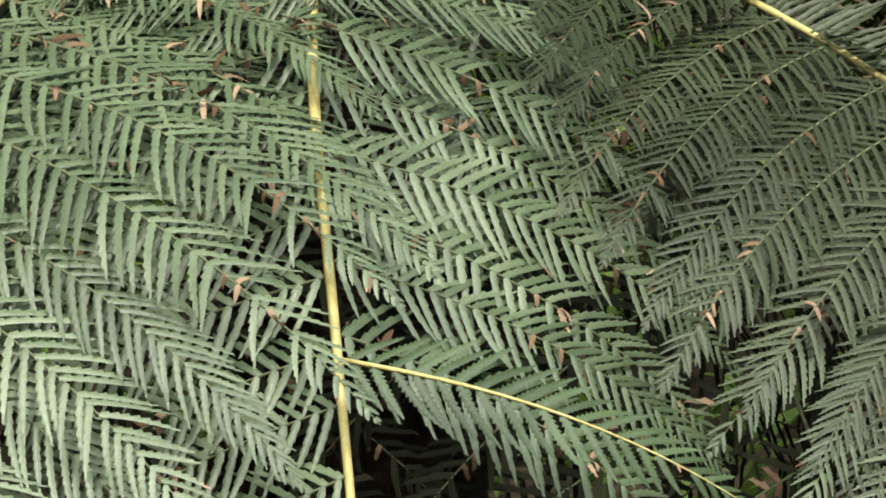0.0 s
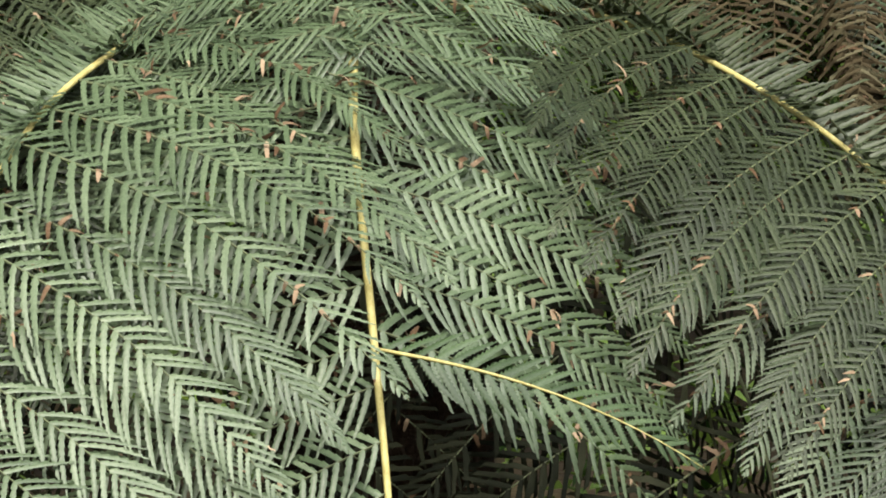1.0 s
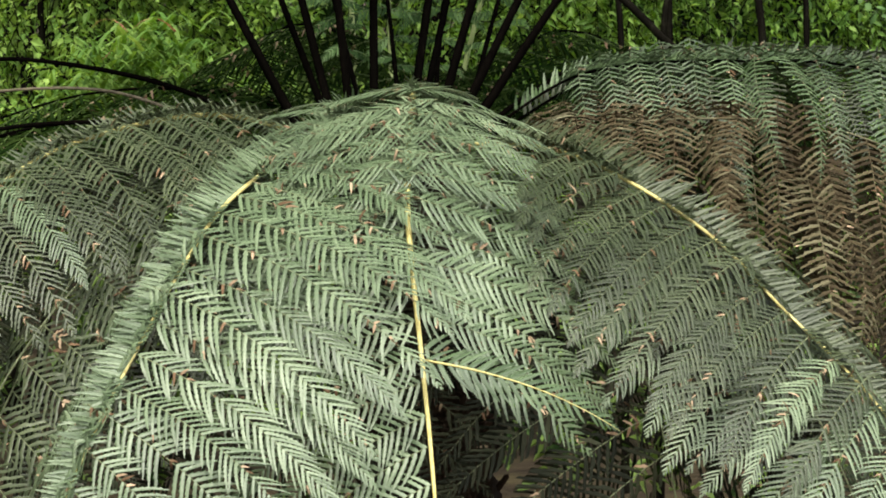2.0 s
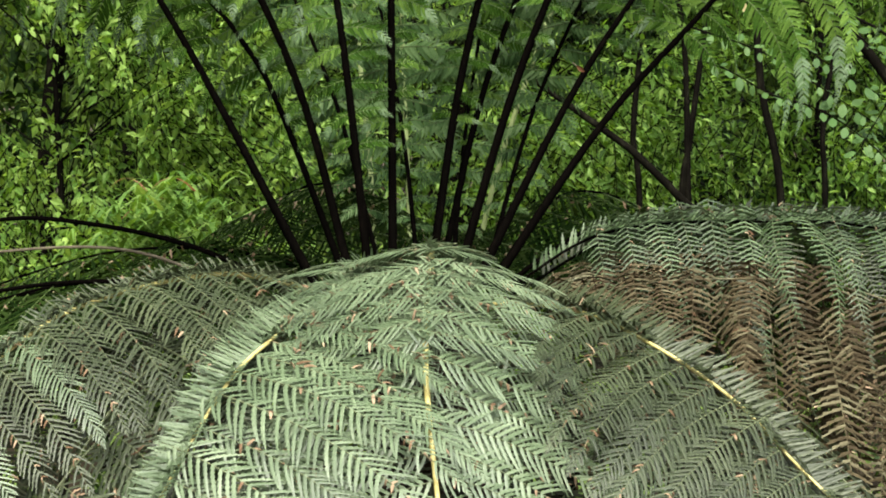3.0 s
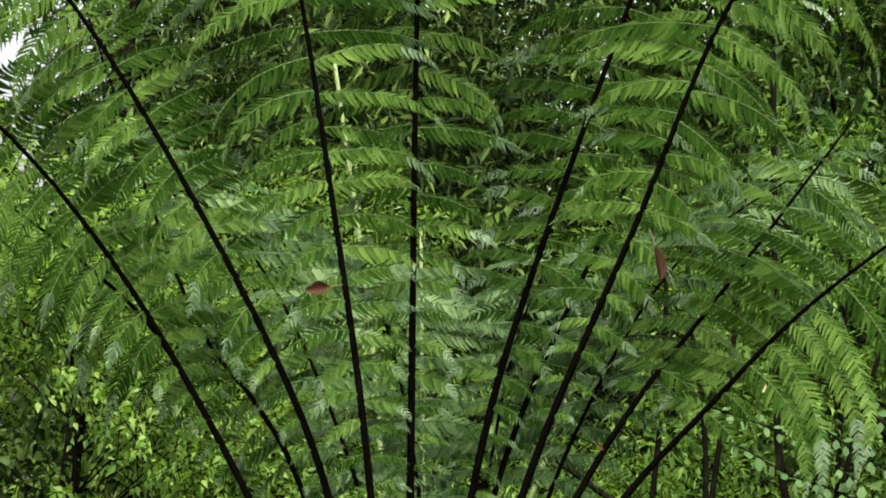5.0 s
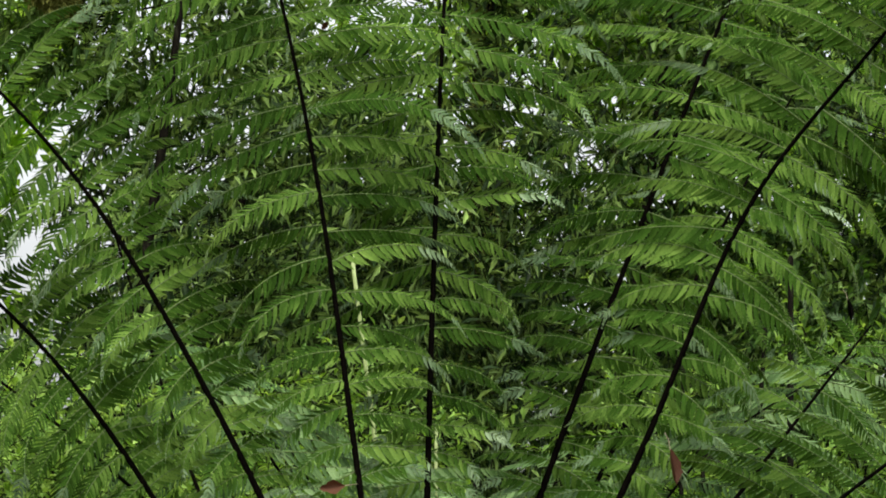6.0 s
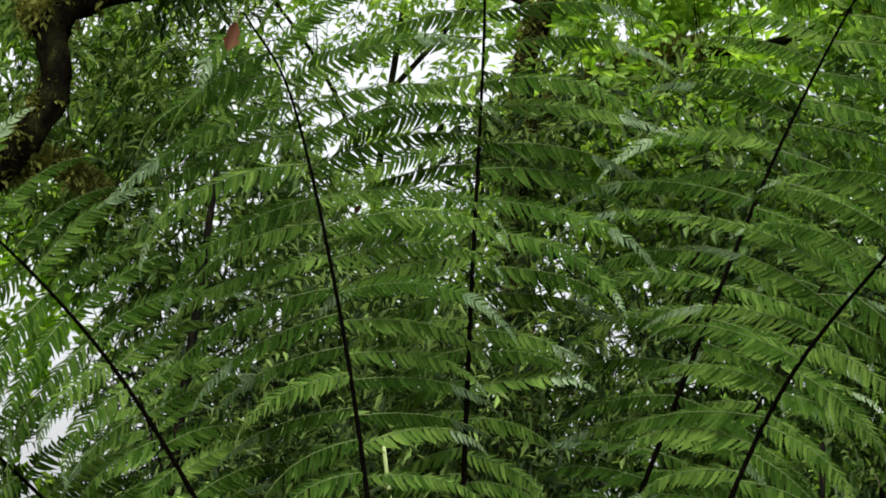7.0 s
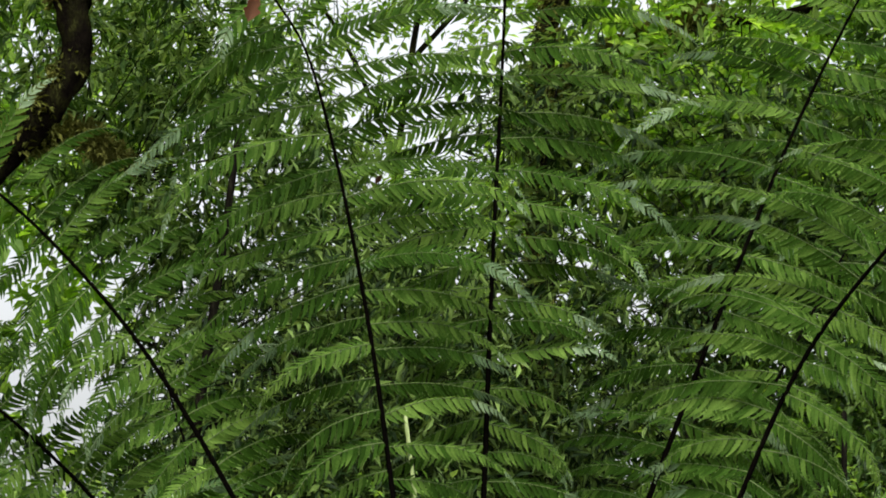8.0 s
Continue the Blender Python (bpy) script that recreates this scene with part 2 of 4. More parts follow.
def tube(line, r0, r1, sides=7, rough=0.0, rng=None, power=1.0, lobes=0.0, knots=0.0):
    """A tapered round stem along a line, as vertices and quads."""
    n = len(line)
    tan = unit(np.gradient(line, axis=0))
    ref = np.array([0.31, 0.9, 0.2])
    u = unit(np.cross(tan, ref))
    v = np.cross(tan, u)
    rad = r0 + (r1 - r0) * np.linspace(0, 1, n) ** power
    ang = np.linspace(0, 2 * np.pi, sides, endpoint=False)
    rr = rad[:, None] * np.ones((n, sides))
    if rough and rng is not None:
        rr = rr * (1 + rough * rng.standard_normal((n, sides)))
    if lobes:
        rr = rr * (1 + lobes * np.sin(3 * ang)[None, :])
    if knots:
        for i in range(n):
            for j in range(sides):
                w = line[i] + rad[i] * (math.cos(ang[j]) * u[i] + math.sin(ang[j]) * v[i])
                rr[i, j] *= 1 + knots * (noise.noise(Vector(w * 5)) + 0.6 * noise.noise(Vector(w * 14)))
    ring = line[:, None, :] + rr[..., None] * (np.cos(ang)[None, :, None] * u[:, None, :] + np.sin(ang)[None, :, None] * v[:, None, :])
    verts = ring.reshape(-1, 3)
    f = []
    for i in range(n - 1):
        for j in range(sides):
            k = (j + 1) % sides
            f.append((i * sides + j, i * sides + k, (i + 1) * sides + k, (i + 1) * sides + j))
    tip = len(verts)
    verts = np.vstack([verts, line[-1] + tan[-1] * r1])
    for j in range(sides):
        f.append(((n - 1) * sides + j, (n - 1) * sides + (j + 1) % sides, tip, tip))
    return verts, np.array(f)


def tube_mesh(name, line, r0, r1, mat, **kw):
    v, f = tube(line, r0, r1, **kw)
    return mesh_from_mixed(name, v, f, [mat])


def mesh_from_mixed(name, verts, quads, mats, mat_index=None, smooth=True):
    """Quads, of which those with the last two corners alike are triangles."""
    me = bpy.data.meshes.new(name)
    quads = np.asarray(quads, np.int32)
    tri = quads[:, 2] == quads[:, 3]
    size = np.where(tri, 3, 4).astype(np.int32)
    keep = np.ones(quads.shape, bool)
    keep[tri, 3] = False
    me.vertices.add(len(verts))
    me.vertices.foreach_set("co", np.asarray(verts, np.float32).ravel())
    flat = quads[keep]
    me.loops.add(len(flat))
    me.loops.foreach_set("vertex_index", flat)
    me.polygons.add(len(quads))
    me.polygons.foreach_set("loop_start", np.r_[0, np.cumsum(size)[:-1]].astype(np.int32))
    for m in mats:
        me.materials.append(m)
    if mat_index is not None:
        me.polygons.foreach_set("material_index", np.asarray(mat_index, np.int32))
    me.polygons.foreach_set("use_smooth", np.full(len(quads), smooth))
    me.update()
    me.validate()
    return me


# ------------------------------------------------------------------ fern leaf pieces
def leaflet_block(o, d, e, up, ln, wd, half, fwd, sink, curl, hook, flip):
    """Lobed leaflets, one for each row of o: vertices and quads. d: along, e: across, up: the upper face.
    half: the outline; curl: how far the tips turn down; hook: how far they bend towards e."""
    n, K = len(o), len(half)
    q = np.linspace(0, 1, K)
    mid = o[:, None] + d[:, None] * (q * ln[:, None])[..., None] - up[:, None] * (curl[:, None] * q ** 2 * ln[:, None])[..., None] + e[:, None] * (hook[:, None] * q ** 2 * ln[:, None])[..., None]
    hw = half * wd[:, None] * 0.5
    low = d[:, None] * (fwd * ln[:, None])[..., None] - up[:, None] * (sink * hw)[..., None]
    lft = mid + e[:, None] * hw[..., None] + low
    rgt = mid - e[:, None] * hw[..., None] + low
    v = np.stack([mid, lft, rgt], 2).reshape(-1, 3)
    i = np.arange(K - 1)
    one = np.vstack([np.stack([3 * i, 3 * i + 3, 3 * i + 4, 3 * i + 1], 1), np.stack([3 * i, 3 * i + 2, 3 * i + 5, 3 * i + 3], 1)])
    if flip:
        one = one[:, ::-1]
    return v, (one[None] + (np.arange(n) * K * 3)[:, None, None]).reshape(-1, 4)


def outline(lobes, notch, taper, ahead):
    """Half width, forward shift and sunk edge along a lobed leaflet."""
    K = 2 * lobes + 1
    q = np.linspace(0, 1, K)
    tip = np.arange(K) % 2 == 1
    half = (1.0 - 0.97 * q ** taper) * np.where(tip, 1.0, notch + (1 - notch) * 0.6 * q ** 2)
    half[0], half[-1] = 0.7, 0.03
    return half, np.where(tip, ahead / K, 0.0), np.where(tip, 0.25, 0.75)


def old_pinna(seed, length, lobes, bend, swing=0.3, pitch=0.0165, pinnule=0.080, width=0.0100, notch=0.5, dry_share=0.008, rib=0.0017, open_=33, taper=3.0):
    """One side leaf of an old frond: a midrib and two flat rows of lobed leaflets. Along x, rows along y, upper
    face towards z; it droops by bend (radians) and swings towards y."""
    rng = np.random.default_rng(seed)
    per = max(6, int(length / pitch))
    s = np.linspace(0, 1, 40)
    theta = bend * s ** 1.5
    turn = swing * s ** 1.2 + 0.03 * rng.standard_normal() * s
    way = unit(np.stack([np.cos(theta) * np.cos(turn), np.cos(theta) * np.sin(turn), -np.sin(theta)], 1))
    line = np.vstack([[0, 0, 0], np.cumsum(way[:-1] * length / 39, axis=0)])
    pos = 1 - (1 - (np.arange(per) + 0.4) / per) ** 1.12
    half, fwd, sink = outline(lobes, notch, 3.4, 0.8)
    spots = [(rng.uniform(0.03, 0.9), rng.uniform(0.008, 0.045)) for _ in range(int(rng.integers(1, 6)))]
    verts, faces, marks, base = [], [], [], 0
    for side in (1, -1):
        f = np.clip(pos + 0.0025 * rng.standard_normal(per) + (0.25 / per if side > 0 else 0), 0.004, 0.994)
        o = np.stack([np.interp(f, s, line[:, k]) for k in range(3)], 1)
        x = unit(np.stack([np.interp(f, s, way[:, k]) for k in range(3)], 1))
        th = np.interp(f, s, theta)
        z = np.stack([np.sin(th), 0 * f, np.cos(th)], 1)
        z = unit(z - x * (x * z).sum(1, keepdims=True))
        y = np.cross(z, x)
        prof = np.clip((1 - f ** taper), 0.03, 1) ** 0.85 * np.clip(0.80 + 1.6 * f, 0, 1)
        ln = pinnule * (0.7 + 0.6 * length) * prof * (1 + 0.05 * rng.standard_normal(per))
        wd = width * np.clip(prof, 0.35, 1) ** 0.5 * (1 + 0.05 * rng.standard_normal(per))
        slant = np.radians(open_ + 20 * f ** 2.5 + 2.0 * rng.standard_normal(per) + 3 * rng.standard_normal())
        lift = np.radians(-4 + 3.0 * rng.standard_normal(per))
        out = y * side * np.cos(lift)[:, None] + z * np.sin(lift)[:, None]
        d = unit(out * np.cos(slant)[:, None] + x * np.sin(slant)[:, None])
        dry = rng.random(per) < dry_share
        for at, spread in spots:
            dry |= (np.abs(f - at) < spread) & (rng.random(per) < 0.5)
        ln = np.where(dry, ln * rng.uniform(0.12, 0.34, per), ln)
        wd = np.where(dry, wd * 0.75, wd)
        d = np.where(dry[:, None], unit(d + 0.45 * rng.standard_normal((per, 3))), d)
        e = unit(x - d * (x * d).sum(1, keepdims=True))
        up = unit(np.cross(d, e) * (-side))
        curl = np.where(dry, 0.7, 0.10 + 0.05 * rng.standard_normal(per))
        v, q = leaflet_block(o, d, e, up, ln, wd, half, fwd, sink, curl, 0.14 + 0.05 * rng.standard_normal(per), side < 0)
        verts.append(v)
        faces.append(q + base)
        base += len(v)
        tipped = rng.random(per) < 0.03                        # withered tips
        run = np.tile(np.arange(2 * lobes), 2) > 2 * lobes * 0.78
        marks.append(np.where(dry[:, None] | (tipped[:, None] & run[None]), 2, 0).ravel())
    tv, tf = tube(line[::3] - np.array([0, 0, 0.0045 - 1.4 * rib]), rib, 0.0006, sides=5)
    return np.vstack(verts + [tv]), np.vstack(faces + [tf + base]), np.r_[np.concatenate(marks), np.ones(len(tf), int)]


def young_pinna(seed, length, pitch=0.0118, pinnule=0.056, width=0.0104):
    """One side leaf of an upright frond: it leaves the stalk rising, arches over and droops to a thin tail.
    Along x, y up, z away from its upper face's light; one row of leaflets hangs, the other lies back."""
    rng = np.random.default_rng(seed)
    per = max(6, int(length / pitch))
    s = np.linspace(0, 1, 40)
    rise = 0.12 + 0.08 * rng.standard_normal() - (0.92 + 0.18 * rng.standard_normal()) * s ** 1.35 - (0.45 + 0.35 * rng.standard_normal()) * s ** 6
    near = (0.12 + 0.15 * rng.standard_normal()) * s ** 1.5
    way = unit(np.stack([np.cos(rise), np.sin(rise), -near], 1))
    line = np.vstack([[0, 0, 0], np.cumsum(way[:-1] * length / 39, axis=0)])
    pos = 1 - (1 - (np.arange(per) + 0.5) / per) ** 1.15
    half, fwd, sink = np.array([0.9, 1.0, 0.66, 0.04]), np.zeros(4), np.array([0.2, 0.35, 0.35, 0.2])
    roll = np.radians(9 * rng.standard_normal() + (22 + 30 * rng.standard_normal()) * s ** 2.5)
    pale = 0.62 if rng.random() < 0.5 else 0.84                # where the tail turns pale with painted sky sheen
    verts, faces, ids, base = [], [], [], 0
    for side in (1, -1):                                       # -1: the hanging row
        f = np.clip(pos + 0.003 * rng.standard_normal(per), 0.004, 0.994)
        o = np.stack([np.interp(f, s, line[:, k]) for k in range(3)], 1)
        x = unit(np.stack([np.interp(f, s, way[:, k]) for k in range(3)], 1))
        y = np.array([0, 1.0, 0]) - x * x[:, 1:2]
        y = unit(y)
        z = np.cross(x, y)
        prof = np.clip(1 - f ** 1.9, 0.03, 1) ** 0.9 * np.clip(0.62 + 2.2 * f, 0, 1)
        ln = pinnule * (0.75 + 0.5 * length) * prof * (1 + 0.05 * rng.standard_normal(per)) * (1.0 if side < 0 else 0.9)
        wd = width * np.clip(prof, 0.3, 1) ** 0.6 * (1 + 0.05 * rng.standard_normal(per))
        slant = np.radians(24 + 24 * f ** 2 + 3 * rng.standard_normal(per))
        tilt = np.radians(4 * rng.standard_normal(per)) + np.interp(f, s, roll) + np.radians(-12 if side < 0 else 72)
        out = y * side * np.cos(tilt)[:, None] + z * np.sin(tilt)[:, None]
        d = unit(out * np.cos(slant)[:, None] + x * np.sin(slant)[:, None])
        e = unit(x - d * (x * d).sum(1, keepdims=True))
        up = unit(np.cross(d, e) * (-side))
        v, q = leaflet_block(o, d, e, up, ln, wd, half, fwd, sink, 0.06 + 0.06 * rng.standard_normal(per), 0.22 + 0.05 * rng.standard_normal(per), side < 0)
        verts.append(v)
        faces.append(q + base)
        ids.append(np.repeat(np.where(f > pale, 2, 0), len(q) // per))
        base += len(v)
    tv, tf = tube(line[::3], 0.0016, 0.0005, sides=4)
    return np.vstack(verts + [tv]), np.vstack(faces + [tf + base]), np.concatenate(ids + [np.ones(len(tf), int)])


def frame_of(x, z):
    x = unit(x)
    z = unit(z - x * np.dot(x, z))
    return x, np.cross(z, x), z


def as_matrix(o, x, y, z, k):
    return Matrix(((x[0] * k, y[0] * k, z[0] * k, o[0]), (x[1] * k, y[1] * k, z[1] * k, o[1]), (x[2] * k, y[2] * k, z[2] * k, o[2]), (0, 0, 0, 1)))


SIZES = (0.52, 0.38, 0.26, 0.16)                            # lengths of side leaves, in metres


def leaf_set(build, seed, variants):
    return [(length, [build(seed + 10 * k + i, length) for i in range(variants)]) for k, length in enumerate(SIZES)]


OLD_FINE = leaf_set(lambda sd, ln: old_pinna(sd, ln, 8, 0.45, notch=0.62, pitch=0.0142, pinnule=0.080, width=0.0078, open_=36), 100, 8)
OLD_BROAD = leaf_set(lambda sd, ln: old_pinna(sd, ln, 6, 0.5, notch=0.74, pitch=0.0162, pinnule=0.086, width=0.0102, open_=30), 150, 8)
OLD_FAR = leaf_set(lambda sd, ln: old_pinna(sd, ln, 4, 0.55, pitch=0.0175, pinnule=0.086, width=0.0086, open_=36), 200, 7)
OLD_HANG = leaf_set(lambda sd, ln: old_pinna(sd, ln, 3, 0.95, swing=0.15, open_=18, pitch=0.0138, pinnule=0.060, width=0.0074, taper=1.3, rib=0.0011), 250, 8)
OLD_COARSE = leaf_set(lambda sd, ln: old_pinna(sd, ln, 2, 0.6, notch=0.8, pitch=0.0185), 300, 5)
YOUNG = leaf_set(young_pinna, 400, 8)


def pick_leaf(rng, shapes, length):
    """The size class next to a length, one of its leaves, and the scale that makes it that long."""
    k = int(np.argmin([abs(math.log(ln / length)) for ln, _ in shapes]))
    return k, int(rng.integers(len(shapes[k][1]))), length / shapes[k][0]


def meshes_of(shapes, leaf, rib, name, third=M_BITS):
    return [[mesh_from_mixed(name, v, f, [leaf, rib, third], idx, smooth=True) for v, f, idx in leaves] for _, leaves in shapes]


ME_OLD_FINE = meshes_of(OLD_FINE, M_OLD, M_COSTA, "old_pinna")
ME_OLD_BROAD = meshes_of(OLD_BROAD, M_OLD, M_COSTA, "broad_pinna")
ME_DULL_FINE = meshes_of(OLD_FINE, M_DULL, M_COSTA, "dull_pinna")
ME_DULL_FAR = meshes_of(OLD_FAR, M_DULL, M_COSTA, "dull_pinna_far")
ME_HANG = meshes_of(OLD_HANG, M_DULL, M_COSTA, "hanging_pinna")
ME_HANG_GREEN = meshes_of(OLD_HANG, M_LEAFY, M_COSTA, "hanging_pinna")
ME_YOUNG = meshes_of(YOUNG, M_NEW, M_COSTA_Y, "young_pinna", M_TAIL_SHEEN)


def young_profile(f, start, peak):
    """The side leaves of an upright frond lengthen evenly up to the peak."""
    return 0.16 + 0.84 * min(1.0, max(0.0, (f - start) / (peak - start))) ** 1.3 if f < peak else 0.16 + 0.84 * math.sin((1 - f) / (1 - peak) * math.pi / 2) ** 0.75


def length_profile(f, start, peak, foot=0.45):
    """Side leaves are short at the foot of the blade, longest at its middle, and taper to the tip."""
    rise = np.clip((f - start) / max(peak - start, 1e-3), 0, 1)
    fall = np.clip((1 - f) / (1 - peak), 0, 1)
    return np.where(f < peak, foot + (1 - foot) * np.sin(rise * np.pi / 2), 0.16 + 0.84 * np.sin(fall * np.pi / 2) ** 0.75)


def leaflet_rows(line, tan, S, mats, seed, cover, keep, start):
    """Small leaflets that stand along the midrib and lie across it, with gaps."""
    rng = np.random.default_rng(seed + 900)
    total = np.linalg.norm(np.diff(line, axis=0), axis=1).sum()
    vs, fs, base = [], [], 0
    lobes = 5
    K = 2 * lobes + 1
    q = np.linspace(0, 1, K)
    half = (1.05 - 0.95 * q ** 1.9) * np.where(np.arange(K) % 2 == 1, 1.0, 0.62)
    for i in range(int(total / 0.0085)):
        f = start + (1 - start) * i * 0.0085 / total
        thin = noise.noise((f * total * 14.0, seed * 3.1, 0.0))
        if f > 0.97 or (f > 0.33 and (f > cover or thin > keep)):
            continue
        for side in (1, -1):
            k = f * (len(line) - 1)
            a = int(min(k, len(line) - 2))
            o = line[a] + (line[a + 1] - line[a]) * (k - a)
            T = tan[a]
            N = unit(np.cross(S, T))
            d = unit(-side * S * rng.uniform(0.1, 0.75) + T * rng.uniform(0.35, 0.9) + N * rng.uniform(0.15, 0.7))
            e = unit(np.cross(N, d))
            up = np.cross(d, e)
            ln = rng.uniform(0.030, 0.052)
            o = o + side * S * 0.014 + N * 0.006
            mid = o + d * (q * ln)[:, None] - up * (0.12 * ln * q ** 2)[:, None]
            hw = (half * 0.0044)[:, None]
            vs += [mid, mid + e * hw - up * hw * 0.2, mid - e * hw - up * hw * 0.2]
            j = np.arange(K - 1)
            fs.append(np.vstack([np.stack([j, j + 1, K + j + 1, K + j], 1), np.stack([j, 2 * K + j, 2 * K + j + 1, j + 1], 1)]) + base)
            base += 3 * K
    return mesh_from_mixed("midrib_leaflets", np.vstack(vs), np.vstack(fs), mats)


def comb_row(line, tan, S, mats, seed, side, start, pitch, long):
    """A close row of leaflets that stands along the ridge of a frond and leans out over it."""
    rng = np.random.default_rng(seed + 700)
    total = np.linalg.norm(np.diff(line, axis=0), axis=1).sum()
    n = int(total * (0.97 - start) / pitch)
    f = start + (0.97 - start) * (np.arange(n) + 0.3 * rng.random(n)) / n
    k = f * (len(line) - 1)
    o = np.stack([np.interp(k, np.arange(len(line)), line[:, j]) for j in range(3)], 1)
    T = unit(np.stack([np.interp(k, np.arange(len(line)), tan[:, j]) for j in range(3)], 1))
    N = unit(np.cross(S, T))
    r = rng.standard_normal((4, n, 1))
    flat = (np.arange(n) % 2)[:, None] * 0.45                   # every second one lies lower
    d = unit(side * S * (0.75 + 0.12 * r[0]) + N * (0.62 - flat + 0.10 * r[1]) + T * (0.24 + 0.08 * r[2]))
    e = unit(T - d * (T * d).sum(1, keepdims=True))
    up = unit(np.cross(e, d)) * side
    ln = long * (1 - 0.55 * f ** 3) * (1 + 0.12 * r[3][:, 0])
    half, fwd, sink = outline(5, 0.6, 3.0, 0.8)
    v, q = leaflet_block(o + side * S * 0.006 - N * 0.004, d, e, up, ln, np.full(n, 0.0098), half, fwd, sink, 0.12 + 0.08 * rng.standard_normal(n), 0.12 + 0.06 * rng.standard_normal(n), side > 0)
    return mesh_from_mixed("ridge_leaflets", v, q, mats)


def droop_frond(fern, points, kind, seed, step=0.098, start=0.08, reach=1.1, radius=0.0065, stem=None, sag=0.10, sweep=0.10, lift=0.25, single=True, label="", cover=0.5, other=1.0, hide=0.8, fold=0, keep=0.15, comb=0, gap=None, wild=1.0, lower=None, change=0.5, shingle=0.07, foot=0.45, ridge=(0.0044, 0.080)):
    """An old frond that arches out from the crown and hangs. lift: how far its side leaves rise over the
    midrib before they droop; cover: the share of its length on which their feet lie across the midrib."""
    mats = kind[2]
    rng = np.random.default_rng(seed)
    line = curve_through(points, 60)
    rachis = put("frond", tube_mesh("frond_rachis", line, radius, radius * 0.4, stem or M_RACHIS, sides=7), fern, label)
    tan = unit(np.gradient(line, axis=0))
    total = np.linalg.norm(np.diff(line, axis=0), axis=1).sum()
    h = line[-1] - line[0]
    h[2] = 0
    h = unit(h)
    S = np.cross(h, [0, 0, 1.0])
    count = int(total * (1 - start) / step)
    vs, fs, ids, base = [], [], [], 0
    places = [start + (1 - start) * (i + 0.3 * rng.random()) / count for i in range(count)]
    for at in places:
        for side in (1, -1):
            f = at + 0.25 * (side > 0) * (1 - start) / count
            if gap and side == gap[0] and gap[1] < f < gap[2]:
                continue
            k = f * (len(line) - 1)
            a = int(min(k, len(line) - 2))
            o = line[a] + (line[a + 1] - line[a]) * (k - a)
            T = tan[a]
            N = unit(np.cross(S, T))
            rise = lift * max(0.0, 1 - f / cover) - 0.12
            x = side * S + T * (sweep + 0.5 * f ** 4 + 0.03 * wild * rng.standard_normal()) + N * (rise + 0.03 * wild * rng.standard_normal()) - np.array([0, 0, 1.0]) * (sag + 0.03 * wild * rng.standard_normal())
            if side == fold:                                  # the row that falls away behind the ridge
                x = side * S * (0.85 + 0.08 * rng.standard_normal()) + T * 0.25 - N * (0.45 + 0.08 * rng.standard_normal())
            z = N - (side * S * 0.2 if side == fold else 0) + 0.035 * wild * rng.standard_normal(3)
            X, Y, Z = frame_of(x, z)
            Y = Y * side                                      # both rows sweep towards the frond's tip
            tilt = shingle + 0.03 * rng.standard_normal()
            Y, Z = Y * math.cos(tilt) + Z * math.sin(tilt), Z * math.cos(tilt) - Y * math.sin(tilt)   # each overlies the next
            size = 0.5 * reach * float(length_profile(np.array(f), start, 0.5, foot)) * (1 + 0.04 * wild * rng.standard_normal())
            o = o + Z * radius * 0.4
            if side == fold:
                size = size * 0.85
            elif side < 0:
                size = size * other
            if f < cover and rng.random() < (1.0 if f < 0.33 else hide):
                o = o - X * (0.03 + 0.035 * rng.random()) + Z * 0.012
            shapes, meshes = (lower if lower and f > change + 0.05 * rng.standard_normal() else kind)[:2]
            c, j, k = pick_leaf(rng, shapes, size)
            if single:
                p = put("pinna", meshes[c][j], rachis)
                p.matrix_basis = as_matrix(o, X, Y, Z, k)
            else:
                v, q, idx = shapes[c][1][j]
                vs.append(o + k * (v[:, :1] * X + v[:, 1:2] * Y + v[:, 2:] * Z))
                fs.append(q + base)
                ids.append(idx)
                base += len(v)
    if single:
        row = put("leaflet", leaflet_rows(line, tan, S, [mats[0]], seed, cover, keep, start), rachis)
        row["kind"] = "stuff"
    if comb:
        for side in ((1, -1) if comb == 2 else (comb,)):
            row = put("leaflet", comb_row(line, tan, S, [mats[0]], seed, side, 0.04, *ridge), rachis)
            row["kind"] = "stuff"
    if not single:
        blade = put("leaf_blade", mesh_from_mixed("leaf_blade", np.vstack(vs), np.vstack(fs), mats, np.concatenate(ids)), rachis)
        blade["kind"] = "stuff"
    return rachis


FINE = (OLD_FINE, ME_OLD_FINE, [M_OLD, M_COSTA, M_BITS])
BROAD = (OLD_BROAD, ME_OLD_BROAD, [M_OLD, M_COSTA, M_BITS])
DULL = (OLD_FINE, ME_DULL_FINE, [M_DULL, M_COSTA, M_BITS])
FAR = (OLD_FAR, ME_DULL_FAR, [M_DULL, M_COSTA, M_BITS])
REAR = (OLD_COARSE, [], [M_REAR_SHADED, M_COSTA_Y, M_BITS])
DULLS = (OLD_COARSE, [], [M_DULL, M_COSTA, M_BITS])
UNDERS = (OLD_COARSE, [], [M_UNDER_SHADED, M_COSTA, M_BITS])
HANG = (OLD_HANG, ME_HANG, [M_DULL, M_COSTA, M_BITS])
HANG_GREEN = (OLD_HANG, ME_HANG_GREEN, [M_LEAFY, M_COSTA, M_BITS])
DEAD = (OLD_HANG, [], [M_DEAD, M_DEAD, M_BITS])


